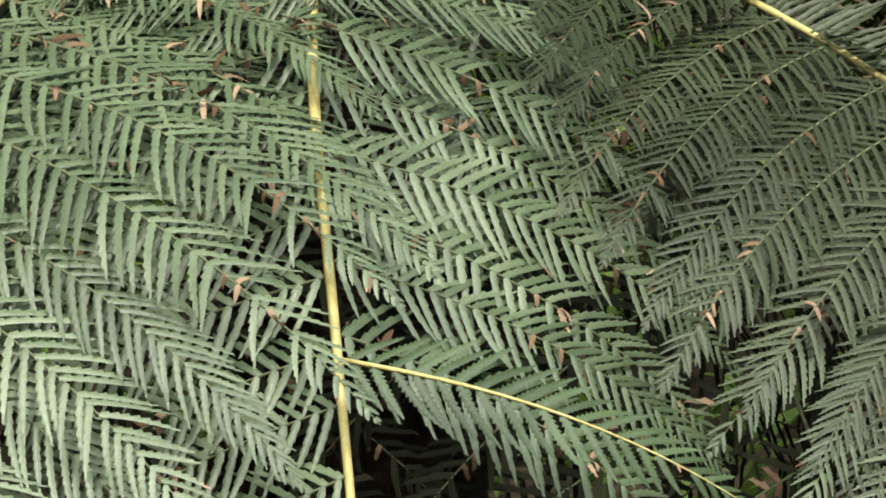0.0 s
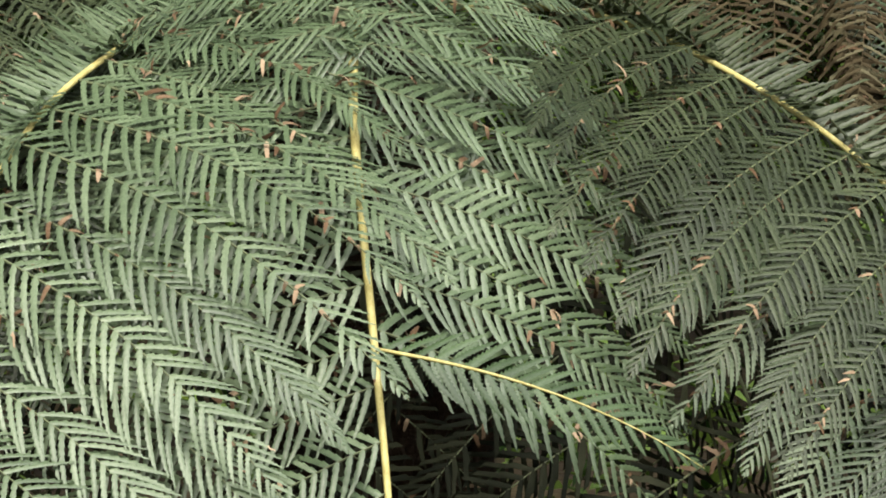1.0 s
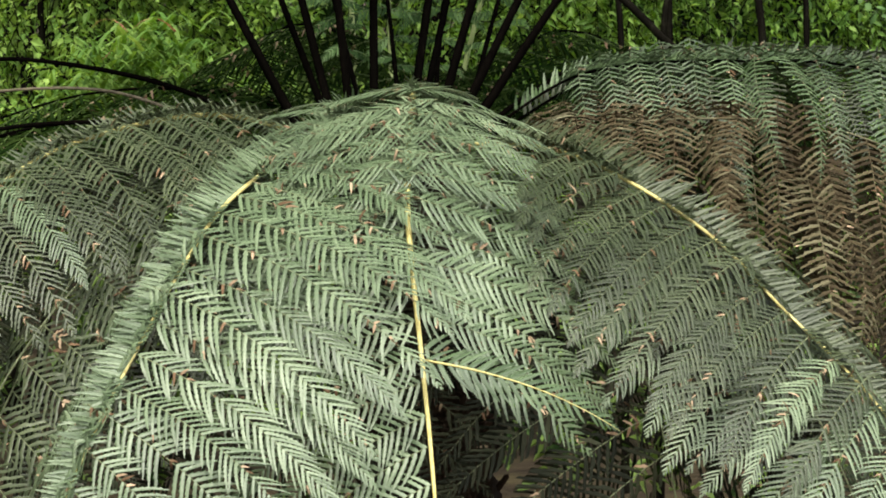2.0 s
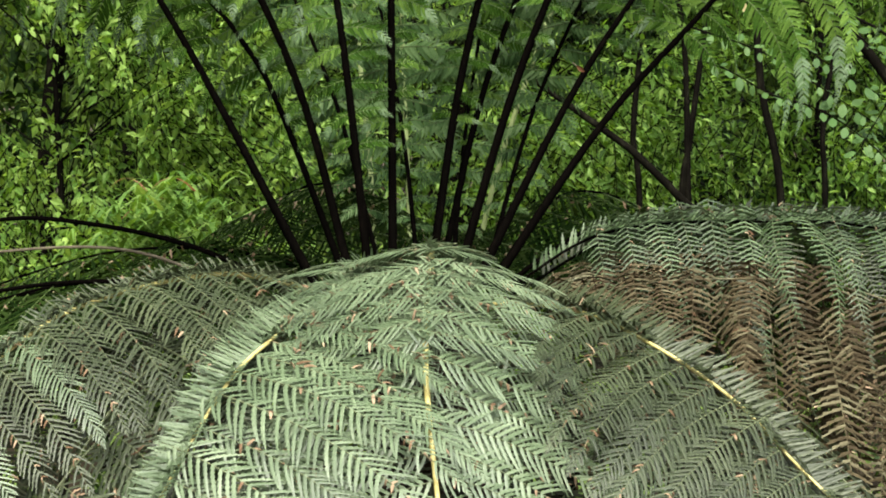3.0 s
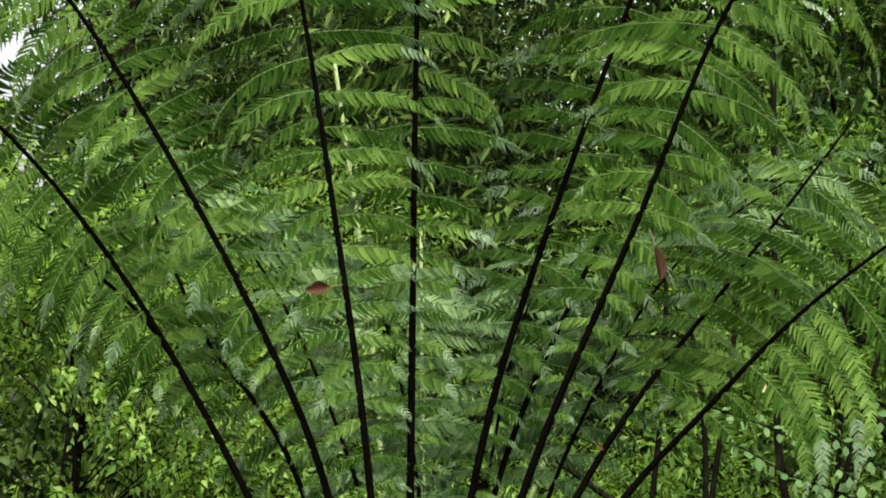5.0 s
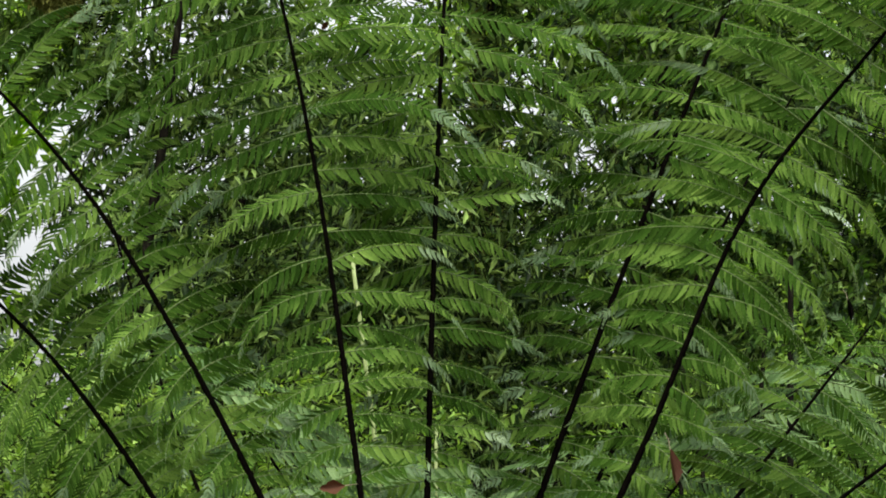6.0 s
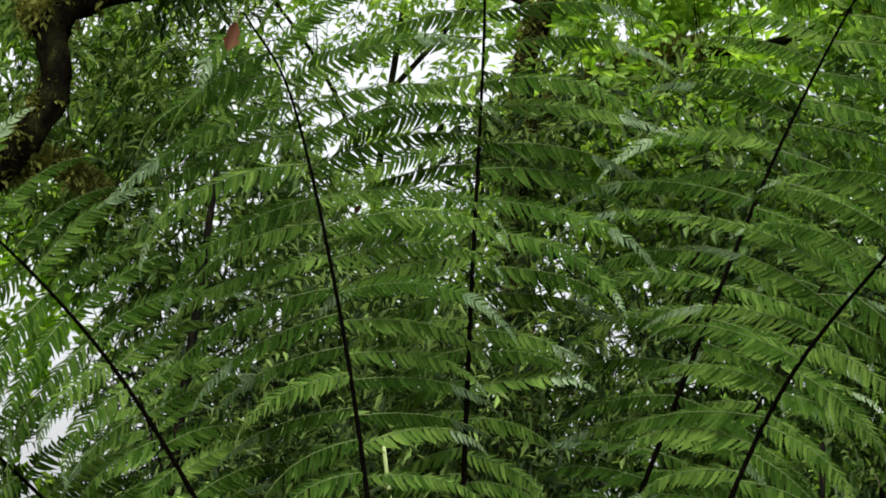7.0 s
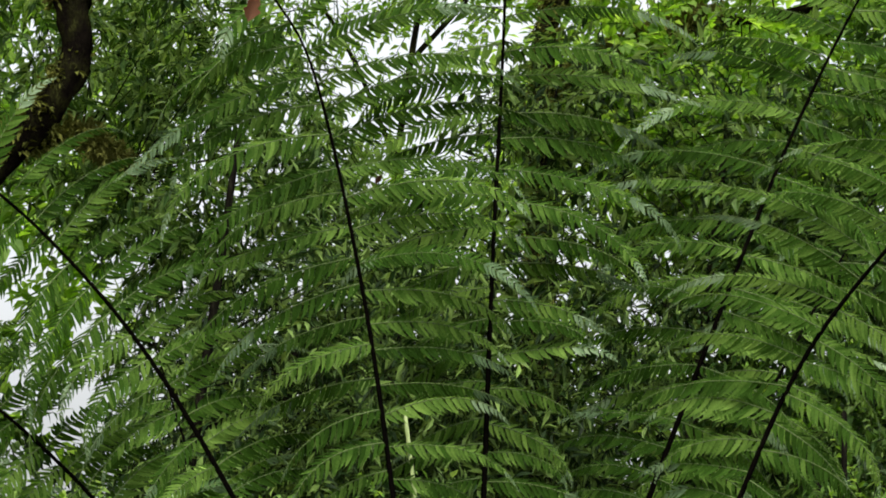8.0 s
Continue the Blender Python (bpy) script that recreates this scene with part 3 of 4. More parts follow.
def upright_frond(fern, points, seed, step=0.066, start=0.14, reach=1.0, turn=0.0, radius=0.0108, single=False, label="", stem=None, level=0.15, peak=0.6, leaf=None):
    """A young frond that stands up from the crown on a black stalk. turn: degrees by which its blade
    turns round the stalk."""
    rng = np.random.default_rng(seed)
    line = curve_through(points, 64)
    rachis = put("frond", tube_mesh("frond_stalk", line, radius, radius * 0.22, stem or M_STIPE, sides=8, power=0.9), fern, label)
    tan = unit(np.gradient(line, axis=0))
    total = np.linalg.norm(np.diff(line, axis=0), axis=1).sum()
    count = int(total * (1 - start) / step)
    vs, fs, ids, base = [], [], [], 0
    for i in range(count):
        for side in (1, -1):
            f = start + (1 - start) * (i + 0.2 * (side > 0) + 0.25 * rng.random()) / count
            k = f * (len(line) - 1)
            a = int(min(k, len(line) - 2))
            o = line[a] + (line[a + 1] - line[a]) * (k - a)
            T = tan[a]
            back = np.array([math.sin(radians(turn)), math.cos(radians(turn)), 0.0])
            across = unit(np.cross(T, back))           # towards -x for an upright stalk
            flat = unit(np.array([across[0], across[1], 0.0]) + 1e-6)
            x = side * (across * (1 - level) + flat * level) + T * (0.06 + 0.5 * f ** 7 + 0.05 * rng.standard_normal()) + back * (-0.12 + 0.16 * rng.standard_normal()) - np.array([0, 0, 1.0]) * (0.15 + 0.20 * (side > 0) + 0.05 * rng.standard_normal())
            X = unit(x)
            y = np.array([0, 0, 1.0]) * 0.75 + T * 0.25 + 0.10 * rng.standard_normal(3)
            Y = unit(y - X * np.dot(X, y))
            Zb = np.cross(X, Y)
            if np.dot(Zb, back) < 0:
                Zb = -Zb
            size = 0.46 * reach * float(young_profile(f, start, peak)) * (1 + 0.09 * rng.standard_normal())
            c, j, k = pick_leaf(rng, YOUNG, size)
            if single:
                p = put("pinna", ME_YOUNG[c][j], rachis)
                p.matrix_basis = as_matrix(o, X, Y, Zb, k)
            else:
                v, q, idx = YOUNG[c][1][j]
                vs.append(o + k * (v[:, :1] * X + v[:, 1:2] * Y + v[:, 2:] * Zb))
                fs.append(q + base)
                ids.append(idx)
                base += len(v)
    if not single:
        me = mesh_from_mixed("leaf_blade", np.vstack(vs), np.vstack(fs), [leaf or M_NEW, M_COSTA_Y, leaf or M_TAIL_SHEEN], np.concatenate(ids))
        me.attributes.new("tone", "FLOAT", "POINT").data.foreach_set("value", np.concatenate([np.full(len(v), t, np.float32) for v, t in zip(vs, rng.random(len(vs)))]))
        blade = put("leaf_blade", me, rachis)
        blade["kind"] = "stuff"
    return rachis


# ------------------------------------------------------------------ ground
def ground_sheet():
    n = 90
    g = np.linspace(-1, 1, n)
    g = np.sign(g) * (0.06 * np.abs(g) + 0.94 * np.abs(g) ** 4) * 600
    xx, yy = np.meshgrid(g, g)
    zz = np.array([[0.05 * noise.noise((x * 0.7, y * 0.7, 0)) + 0.12 * noise.noise((x * 0.15, y * 0.15, 5)) for x in g] for y in g]) - 0.02
    v = np.stack([xx, yy, zz], 2).reshape(-1, 3)
    i, j = np.meshgrid(np.arange(n - 1), np.arange(n - 1), indexing="ij")
    f = np.stack([i * n + j, i * n + j + 1, (i + 1) * n + j + 1, (i + 1) * n + j], 2).reshape(-1, 4)
    return put("ground", mesh_from("ground", v, f, [M_SOIL], smooth=True))


tagged(ground_sheet(), "dark brown forest soil with moss and litter", "ground", kind="structure")


# ------------------------------------------------------------------ the tree fern
def fern_trunk():
    rng = np.random.default_rng(5)
    line = curve_through([(0.0, 0.05, -0.05), (0.02, 0.06, 0.6), (-0.02, 0.04, 1.0), (-0.03, 0.02, 1.22)], 60)
    v, f = tube(line, 0.17, 0.12, sides=40, rough=0.09, rng=rng)
    vs, fs, base = [v], [f], len(v)
    for i in range(170):                                    # broken stalk bases
        z = 0.1 + 1.08 * (i + rng.random()) / 170
        a = i * 2.4
        r = 0.17 - 0.05 * z / 1.3
        o = np.array([r * 0.9 * math.cos(a), 0.04 + r * 0.9 * math.sin(a), z])
        d = np.array([0.6 * math.cos(a), 0.6 * math.sin(a), 0.8])
        ln = 0.05 + 0.07 * rng.random()
        tv, tf = tube(o + np.linspace(0, ln, 3)[:, None] * d, 0.012, 0.007, sides=5)
        vs.append(tv)
        fs.append(tf + base)
        base += len(tv)
    return mesh_from_mixed("fern_trunk", np.vstack(vs), np.vstack(fs), [M_FIBRE])


fern = tagged(new("tree_fern"), "tree fern with black-stalked upright fronds over grey-green drooping ones", "fern")
put("trunk", fern_trunk(), fern, "dark fibrous trunk with broken stalk bases")

OLD = "arching old frond with a yellow midrib and grey-green leaflets"
front = droop_frond(fern, [(-0.018, 0.0, 1.29), (-0.016, -0.15, 1.395), (-0.014, -0.35, 1.375), (-0.025, -0.66, 1.185), (0.004, -0.92, 0.89), (0.019, -1.03, 0.743), (0.044, -1.20, 0.436)], FINE, 1, radius=0.0085, cover=0.44, hide=1.0, step=0.072, shingle=0.12, gap=(-1, 0.665, 0.86), lower=BROAD, change=0.42, foot=0.25, other=0.88, label=OLD)
long_leaf = old_pinna(91, 0.42, 12, 0.60, swing=0.15, rib=0.0028, pitch=0.0185, pinnule=0.076, width=0.0122)
p = put("pinna", mesh_from_mixed("long_pinna", *long_leaf[:2], [M_LEAFY, M_RACHIS, M_BITS], long_leaf[2]), front, "side leaf with a bare yellow midrib")
p.matrix_basis = as_matrix(np.array([0.005, -0.985, 0.905]), *frame_of(np.array([0.25, -0.075, -0.035]), np.array([0.4, -0.75, 0.45])), 1.0)
p.matrix_basis = p.matrix_basis @ Matrix.Diagonal((1, -1, 1, 1))
droop_frond(fern, [(-0.10, -0.03, 1.28), (-0.235, -0.28, 1.29), (-0.381, -0.55, 1.205), (-0.468, -0.70, 1.095), (-0.588, -0.90, 0.877), (-0.654, -1.00, 0.743), (-0.765, -1.15, 0.488)], FINE, 2, radius=0.0055, sag=0.15, cover=0.9, hide=0.45, other=1.25, fold=1, comb=1, keep=0.0, step=0.076, lower=BROAD, change=0.72, label=OLD)
# on the next two, lighter leaflets towards the tip paint in light
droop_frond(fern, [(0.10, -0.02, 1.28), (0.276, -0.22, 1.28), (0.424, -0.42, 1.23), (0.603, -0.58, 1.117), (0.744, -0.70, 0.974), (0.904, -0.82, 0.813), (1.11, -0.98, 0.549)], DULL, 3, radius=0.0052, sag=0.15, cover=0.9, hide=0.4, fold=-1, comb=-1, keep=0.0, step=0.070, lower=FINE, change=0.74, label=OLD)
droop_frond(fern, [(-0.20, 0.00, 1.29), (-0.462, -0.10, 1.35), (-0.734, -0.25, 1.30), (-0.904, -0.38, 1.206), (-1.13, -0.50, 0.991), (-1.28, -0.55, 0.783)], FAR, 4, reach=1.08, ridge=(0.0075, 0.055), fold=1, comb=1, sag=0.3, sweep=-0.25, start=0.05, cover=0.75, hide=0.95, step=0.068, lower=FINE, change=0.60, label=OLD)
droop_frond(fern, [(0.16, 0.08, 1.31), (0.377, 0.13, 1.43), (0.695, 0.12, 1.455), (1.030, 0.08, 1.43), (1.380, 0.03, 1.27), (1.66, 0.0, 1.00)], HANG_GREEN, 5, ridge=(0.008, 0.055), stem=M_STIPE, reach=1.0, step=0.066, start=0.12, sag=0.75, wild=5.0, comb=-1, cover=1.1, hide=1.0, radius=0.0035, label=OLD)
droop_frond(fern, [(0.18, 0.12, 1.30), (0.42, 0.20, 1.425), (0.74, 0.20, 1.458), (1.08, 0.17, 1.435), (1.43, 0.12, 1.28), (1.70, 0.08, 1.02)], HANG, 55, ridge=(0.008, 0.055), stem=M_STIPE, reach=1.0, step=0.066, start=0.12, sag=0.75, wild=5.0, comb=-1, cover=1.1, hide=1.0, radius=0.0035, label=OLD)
for k, pts in enumerate([[(-0.05, 0.02, 1.28), (-0.13, -0.14, 1.365), (-0.21, -0.36, 1.315), (-0.29, -0.62, 1.12), (-0.34, -0.78, 0.90)],
                         [(0.01, 0.02, 1.28), (0.03, -0.14, 1.365), (0.06, -0.34, 1.33), (0.10, -0.56, 1.16), (0.12, -0.72, 0.95)]]):
    droop_frond(fern, pts, FINE, 8 + k, reach=0.65, foot=0.25, ridge=(0.008, 0.05), radius=0.005, stem=M_COSTA, cover=1.1, hide=1.0, step=0.07, start=0.05, comb=2, label="short old frond filling the middle of the crown")
droop_frond(fern, [(0.12, -0.02, 1.20), (0.46, -0.36, 1.10), (0.73, -0.66, 0.88), (0.86, -0.82, 0.64), (0.93, -0.90, 0.40)], FINE, 10, radius=0.004, stem=M_COSTA, reach=0.85, step=0.074, start=0.28, cover=0.3, label="old frond with grey-green leaflets hanging below the others")
# older fronds under them, their colours darkened in place of shade
UNDER = "dull green frond hanging under the others, coloured for the shade there"
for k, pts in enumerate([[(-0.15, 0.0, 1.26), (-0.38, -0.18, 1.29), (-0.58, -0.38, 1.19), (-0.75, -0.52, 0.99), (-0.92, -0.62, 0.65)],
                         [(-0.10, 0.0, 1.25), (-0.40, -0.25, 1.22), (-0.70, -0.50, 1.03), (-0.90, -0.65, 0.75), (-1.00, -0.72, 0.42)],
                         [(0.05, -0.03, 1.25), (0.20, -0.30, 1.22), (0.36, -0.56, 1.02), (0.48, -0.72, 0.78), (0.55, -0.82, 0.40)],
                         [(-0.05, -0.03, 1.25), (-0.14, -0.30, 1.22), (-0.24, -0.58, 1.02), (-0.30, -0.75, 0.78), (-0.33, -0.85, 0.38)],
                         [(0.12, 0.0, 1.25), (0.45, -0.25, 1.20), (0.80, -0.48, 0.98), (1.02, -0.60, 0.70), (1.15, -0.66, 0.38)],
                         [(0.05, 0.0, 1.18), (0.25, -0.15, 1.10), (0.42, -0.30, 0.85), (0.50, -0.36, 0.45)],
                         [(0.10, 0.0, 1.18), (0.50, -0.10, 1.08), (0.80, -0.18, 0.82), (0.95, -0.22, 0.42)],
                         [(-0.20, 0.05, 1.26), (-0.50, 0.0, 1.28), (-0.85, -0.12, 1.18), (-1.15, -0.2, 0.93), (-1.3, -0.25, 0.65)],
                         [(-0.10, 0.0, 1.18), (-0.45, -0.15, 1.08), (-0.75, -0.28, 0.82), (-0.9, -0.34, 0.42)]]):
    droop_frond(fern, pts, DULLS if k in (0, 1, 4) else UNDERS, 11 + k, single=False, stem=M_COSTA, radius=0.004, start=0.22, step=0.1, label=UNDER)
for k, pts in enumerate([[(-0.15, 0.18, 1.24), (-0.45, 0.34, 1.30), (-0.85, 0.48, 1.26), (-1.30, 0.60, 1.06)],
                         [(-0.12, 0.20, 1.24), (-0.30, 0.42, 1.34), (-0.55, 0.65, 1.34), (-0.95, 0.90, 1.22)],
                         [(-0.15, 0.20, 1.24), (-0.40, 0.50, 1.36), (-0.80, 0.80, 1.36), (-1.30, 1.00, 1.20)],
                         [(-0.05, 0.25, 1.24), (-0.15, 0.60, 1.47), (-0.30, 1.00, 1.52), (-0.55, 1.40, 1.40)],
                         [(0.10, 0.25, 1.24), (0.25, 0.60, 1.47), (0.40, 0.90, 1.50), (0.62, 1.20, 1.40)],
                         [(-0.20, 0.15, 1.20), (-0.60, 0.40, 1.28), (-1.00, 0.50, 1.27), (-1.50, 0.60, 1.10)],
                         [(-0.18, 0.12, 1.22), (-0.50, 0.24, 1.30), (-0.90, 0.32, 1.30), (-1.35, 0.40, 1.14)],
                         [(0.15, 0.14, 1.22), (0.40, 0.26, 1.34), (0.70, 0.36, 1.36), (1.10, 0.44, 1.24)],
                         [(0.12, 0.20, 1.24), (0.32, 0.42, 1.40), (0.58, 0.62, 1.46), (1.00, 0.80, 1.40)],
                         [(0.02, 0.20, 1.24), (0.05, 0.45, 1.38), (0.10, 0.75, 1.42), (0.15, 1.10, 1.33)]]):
    droop_frond(fern, pts, REAR, 71 + k, single=False, stem=M_STIPE, radius=0.005, start=0.12, step=0.08, reach=0.9, sag=0.3, label="frond arching out behind the crown, shade in its dark green")
BROWN = "dead brown frond hanging under the green ones"
droop_frond(fern, [(0.14, 0.05, 1.27), (0.45, 0.10, 1.36), (0.80, 0.10, 1.28), (1.05, 0.08, 1.05), (1.22, 0.06, 0.70)], DEAD, 6, stem=M_DEAD, sag=0.7, radius=0.003, wild=6.0, reach=1.3, step=0.068, single=False, label=BROWN)
droop_frond(fern, [(0.14, 0.0, 1.27), (0.55, 0.0, 1.33), (0.95, -0.05, 1.30), (1.28, -0.08, 1.10), (1.42, -0.1, 0.80)], DEAD, 7, stem=M_DEAD, sag=0.8, radius=0.003, wild=6.0, reach=1.3, step=0.068, single=False, label=BROWN)
# bare dark stalks arching out
for pts, m, r, lab in [([(-0.1, 0.1, 1.16), (-0.33, 0.22, 1.29), (-0.561, 0.30, 1.395), (-0.829, 0.40, 1.448), (-1.031, 0.45, 1.451), (-1.294, 0.45, 1.385)], M_STIPE, 0.0075, "bare black stalk arching out of the crown"),
                       ([(-0.1, 0.12, 1.16), (-0.46, 0.30, 1.30), (-0.725, 0.40, 1.384), (-1.037, 0.50, 1.375), (-1.301, 0.50, 1.33)], M_TAN, 0.005, "dry tan stalk arching out of the crown"),
                       ([(-0.1, 0.05, 1.16), (-0.55, 0.15, 1.30), (-0.85, 0.25, 1.315), (-1.2, 0.3, 1.26)], M_STIPE, 0.0075, "bare black stalk arching out of the crown"),
                       ([(0.1, 0.15, 1.27), (0.25, 0.2, 1.38), (0.38, 0.22, 1.445), (0.62, 0.25, 1.46), (0.9, 0.3, 1.42)], M_STIPE, 0.006, "bare black stalk arching out of the crown")]:
    put("frond", tube_mesh("bare_stalk", curve_through(pts, 40), r, r * 0.6, m, sides=8), fern, lab)

NEW = "upright frond on a thin black stalk with bright green leaflets"
upright_frond(fern, [(-0.146, -0.13, 1.30), (-0.200, -0.20, 1.826), (-0.269, -0.25, 2.279), (-0.365, -0.35, 2.834), (-0.486, -0.50, 3.309), (-0.590, -0.64, 3.475)], 21, reach=1.12, peak=0.84, turn=-8, single=True, label=NEW)
upright_frond(fern, [(-0.098, -0.09, 1.30), (-0.100, -0.12, 2.024), (-0.101, -0.15, 2.498), (-0.098, -0.20, 2.975), (-0.090, -0.30, 3.586), (-0.117, -0.50, 3.80)], 22, single=True, reach=1.02, peak=0.78, label=NEW)
upright_frond(fern, [(-0.26, -0.07, 1.31), (-0.572, -0.12, 1.895), (-0.809, -0.20, 2.258), (-1.060, -0.30, 2.524), (-1.443, -0.50, 2.803)], 23, reach=0.75, turn=-40, start=0.26, label=NEW)
upright_frond(fern, [(-0.27, 0.04, 1.31), (-0.612, 0.10, 1.942), (-0.835, 0.10, 2.187), (-1.250, 0.10, 2.484)], 24, reach=0.75, turn=-50, start=0.26, radius=0.010, label=NEW)
upright_frond(fern, [(-0.20, 0.12, 1.31), (-0.365, 0.25, 1.727), (-0.460, 0.35, 1.883), (-0.639, 0.50, 2.136), (-0.933, 0.80, 2.895)], 25, reach=0.75, turn=20, radius=0.009, label=NEW)
upright_frond(fern, [(-0.18, -0.11, 1.31), (-0.348, -0.16, 1.876), (-0.736, -0.30, 2.582), (-1.050, -0.45, 2.956), (-1.411, -0.70, 3.205)], 26, reach=0.8, single=True, peak=0.7, turn=-25, label=NEW)
upright_frond(fern, [(-0.02, 0.00, 1.31), (0.058, 0.02, 1.803), (0.176, 0.05, 2.218), (0.463, 0.05, 3.042), (0.616, 0.00, 3.427), (0.80, -0.10, 3.80)], 27, peak=0.72, turn=8, label=NEW)
upright_frond(fern, [(0.00, 0.12, 1.31), (0.123, 0.25, 1.804), (0.339, 0.40, 2.306), (0.550, 0.55, 2.761), (0.834, 0.70, 3.328)], 28, reach=0.75, turn=15, radius=0.009, label=NEW)
upright_frond(fern, [(0.035, -0.11, 1.31), (0.179, -0.16, 1.790), (0.376, -0.25, 2.268), (0.569, -0.35, 2.743), (0.801, -0.50, 3.057), (1.05, -0.75, 3.35)], 29, start=0.24, single=True, peak=0.74, turn=20, label=NEW)
upright_frond(fern, [(0.08, 0.04, 1.31), (0.273, 0.10, 1.690), (0.414, 0.15, 1.918), (0.583, 0.20, 2.136), (0.891, 0.20, 2.550)], 30, reach=0.75, turn=35, start=0.42, radius=0.011, label=NEW)
upright_frond(fern, [(0.11, -0.05, 1.31), (0.355, -0.05, 1.666), (0.542, -0.05, 1.877), (0.773, -0.10, 2.117), (1.134, -0.20, 2.397)], 31, turn=40, start=0.42, radius=0.011, label=NEW)
# fronds of the far side of the crown, leaning away
for i, (bx, lean, up_) in enumerate([(-0.12, -0.75, 1.25), (-0.04, -0.25, 1.0), (0.03, 0.22, 1.0), (0.10, 0.85, 1.25)]):
    upright_frond(fern, [(bx, 0.14, 1.31), (bx + lean * 0.18, 0.34, 1.31 + up_ * 0.38), (bx + lean * 0.5, 0.62, 1.31 + up_ * 0.75), (bx + lean, 1.05, 1.31 + up_)], 40 + i, turn=lean * 20, radius=0.0065, start=0.10, level=0.8, leaf=M_NEW_PALE, label=NEW)


# ------------------------------------------------------------------ leaves, twigs and trees
def leaf_cloud(rng, centres, outward, per, twig, leaf, wide, droop, tris=6):
    """Leaves set along twigs that start at the centres. Returns leaf and twig arrays."""
    n = len(centres)
    d = unit(outward * 0.7 + rng.standard_normal((n, 3)) * 0.6 - np.array([0, 0, droop]))
    tw = twig * (0.6 + 0.8 * rng.random(n))
    k = (np.arange(per) + 0.6) / per
    o = centres[:, None, :] + d[:, None, :] * (tw[:, None] * k[None, :])[..., None]
    o[..., 2] -= (droop * 0.35 * tw[:, None] * k[None, :] ** 2)
    side = unit(np.cross(d, rng.standard_normal((n, 3))))
    alt = np.where(np.arange(per) % 2 == 0, 1.0, -1.0)
    x = unit(d[:, None, :] * 0.55 + side[:, None, :] * alt[None, :, None] * 0.8 + rng.standard_normal((n, per, 3)) * 0.28 - np.array([0, 0, 0.35 * droop]))
    z = unit(np.array([0, 0, 1.0]) + rng.standard_normal((n, per, 3)) * 0.45)
    y = unit(np.cross(z, x))
    z = np.cross(x, y)
    ln = (leaf * (0.65 + 0.6 * rng.random((n, per))))[..., None]
    w = ln * wide * 0.5
    a = o
    m = o + x * ln * 0.45 - z * ln * 0.04
    l = o + x * ln * 0.26 + y * w * 0.9 + z * w * 0.3
    r = o + x * ln * 0.26 - y * w * 0.9 + z * w * 0.3
    l2 = o + x * ln * 0.60 + y * w * 0.86 + z * w * 0.3 - z * ln * 0.05
    r2 = o + x * ln * 0.60 - y * w * 0.86 + z * w * 0.3 - z * ln * 0.05
    t = o + x * ln - z * ln * (0.10 + 0.12 * rng.random((n, per))[..., None])
    v = np.stack([a, l, m, r, t, l2, r2], 2).reshape(-1, 3)
    N = n * per
    b = (np.arange(N) * 7)[:, None]
    if tris == 2:
        v = np.stack([a, l + x * ln * 0.15, t, r + x * ln * 0.15], 2).reshape(-1, 3)
        b = (np.arange(N) * 4)[:, None]
        f = np.concatenate([b + [0, 2, 1], b + [0, 3, 2]], 0)
    elif tris == 4:
        v = np.stack([a, l + x * ln * 0.14, m, r + x * ln * 0.14, t], 2).reshape(-1, 3)
        b = (np.arange(N) * 5)[:, None]
        f = np.concatenate([b + [0, 2, 1], b + [0, 3, 2], b + [1, 2, 4], b + [2, 3, 4]], 0)
    else:
        f = np.concatenate([b + [0, 2, 1], b + [0, 3, 2], b + [1, 2, 5], b + [5, 2, 4], b + [2, 6, 4], b + [2, 3, 6]], 0)
    tips = centres + d * tw[:, None]
    tips[:, 2] -= droop * 0.35 * tw
    return v, f, (centres, tips)


def twig_sticks(starts, ends, r):
    n = len(starts)
    d = unit(ends - starts)
    u = unit(np.cross(d, [0.3, 0.2, 0.93]))
    w = np.cross(d, u)
    ang = np.array([0, 2.1, 4.2])
    off = np.cos(ang)[None, :, None] * u[:, None, :] + np.sin(ang)[None, :, None] * w[:, None, :]
    A = starts[:, None, :] + off * r
    B = ends[:, None, :] + off * r * 0.35
    v = np.concatenate([A, B], 1).reshape(-1, 3)
    b = (np.arange(n) * 6)[:, None]
    f = np.concatenate([b + [0, 1, 4, 3], b + [1, 2, 5, 4], b + [2, 0, 3, 5]], 0)
    return v, f


def blob_points(rng, n, centre, radii, hollow=0.35, patch=1.6, cut=0.0, seed=0.0):
    """Points in a rounded mass, uneven, with gaps where the noise is low."""
    out, dirs = [], []
    centre, radii = np.asarray(centre, float), np.asarray(radii, float)
    tries = 0
    while len(out) < n and tries < n * 60:
        tries += 1
        p = rng.uniform(-1, 1, 3)
        q = np.linalg.norm(p)
        if q > 1 or q < hollow * rng.random():
            continue
        w = centre + p * radii
        if noise.noise((w[0] * patch + seed, w[1] * patch, w[2] * patch)) < cut:
            continue
        out.append(w)
        dirs.append(p / max(q, 1e-3))
    return np.array(out), np.array(dirs)


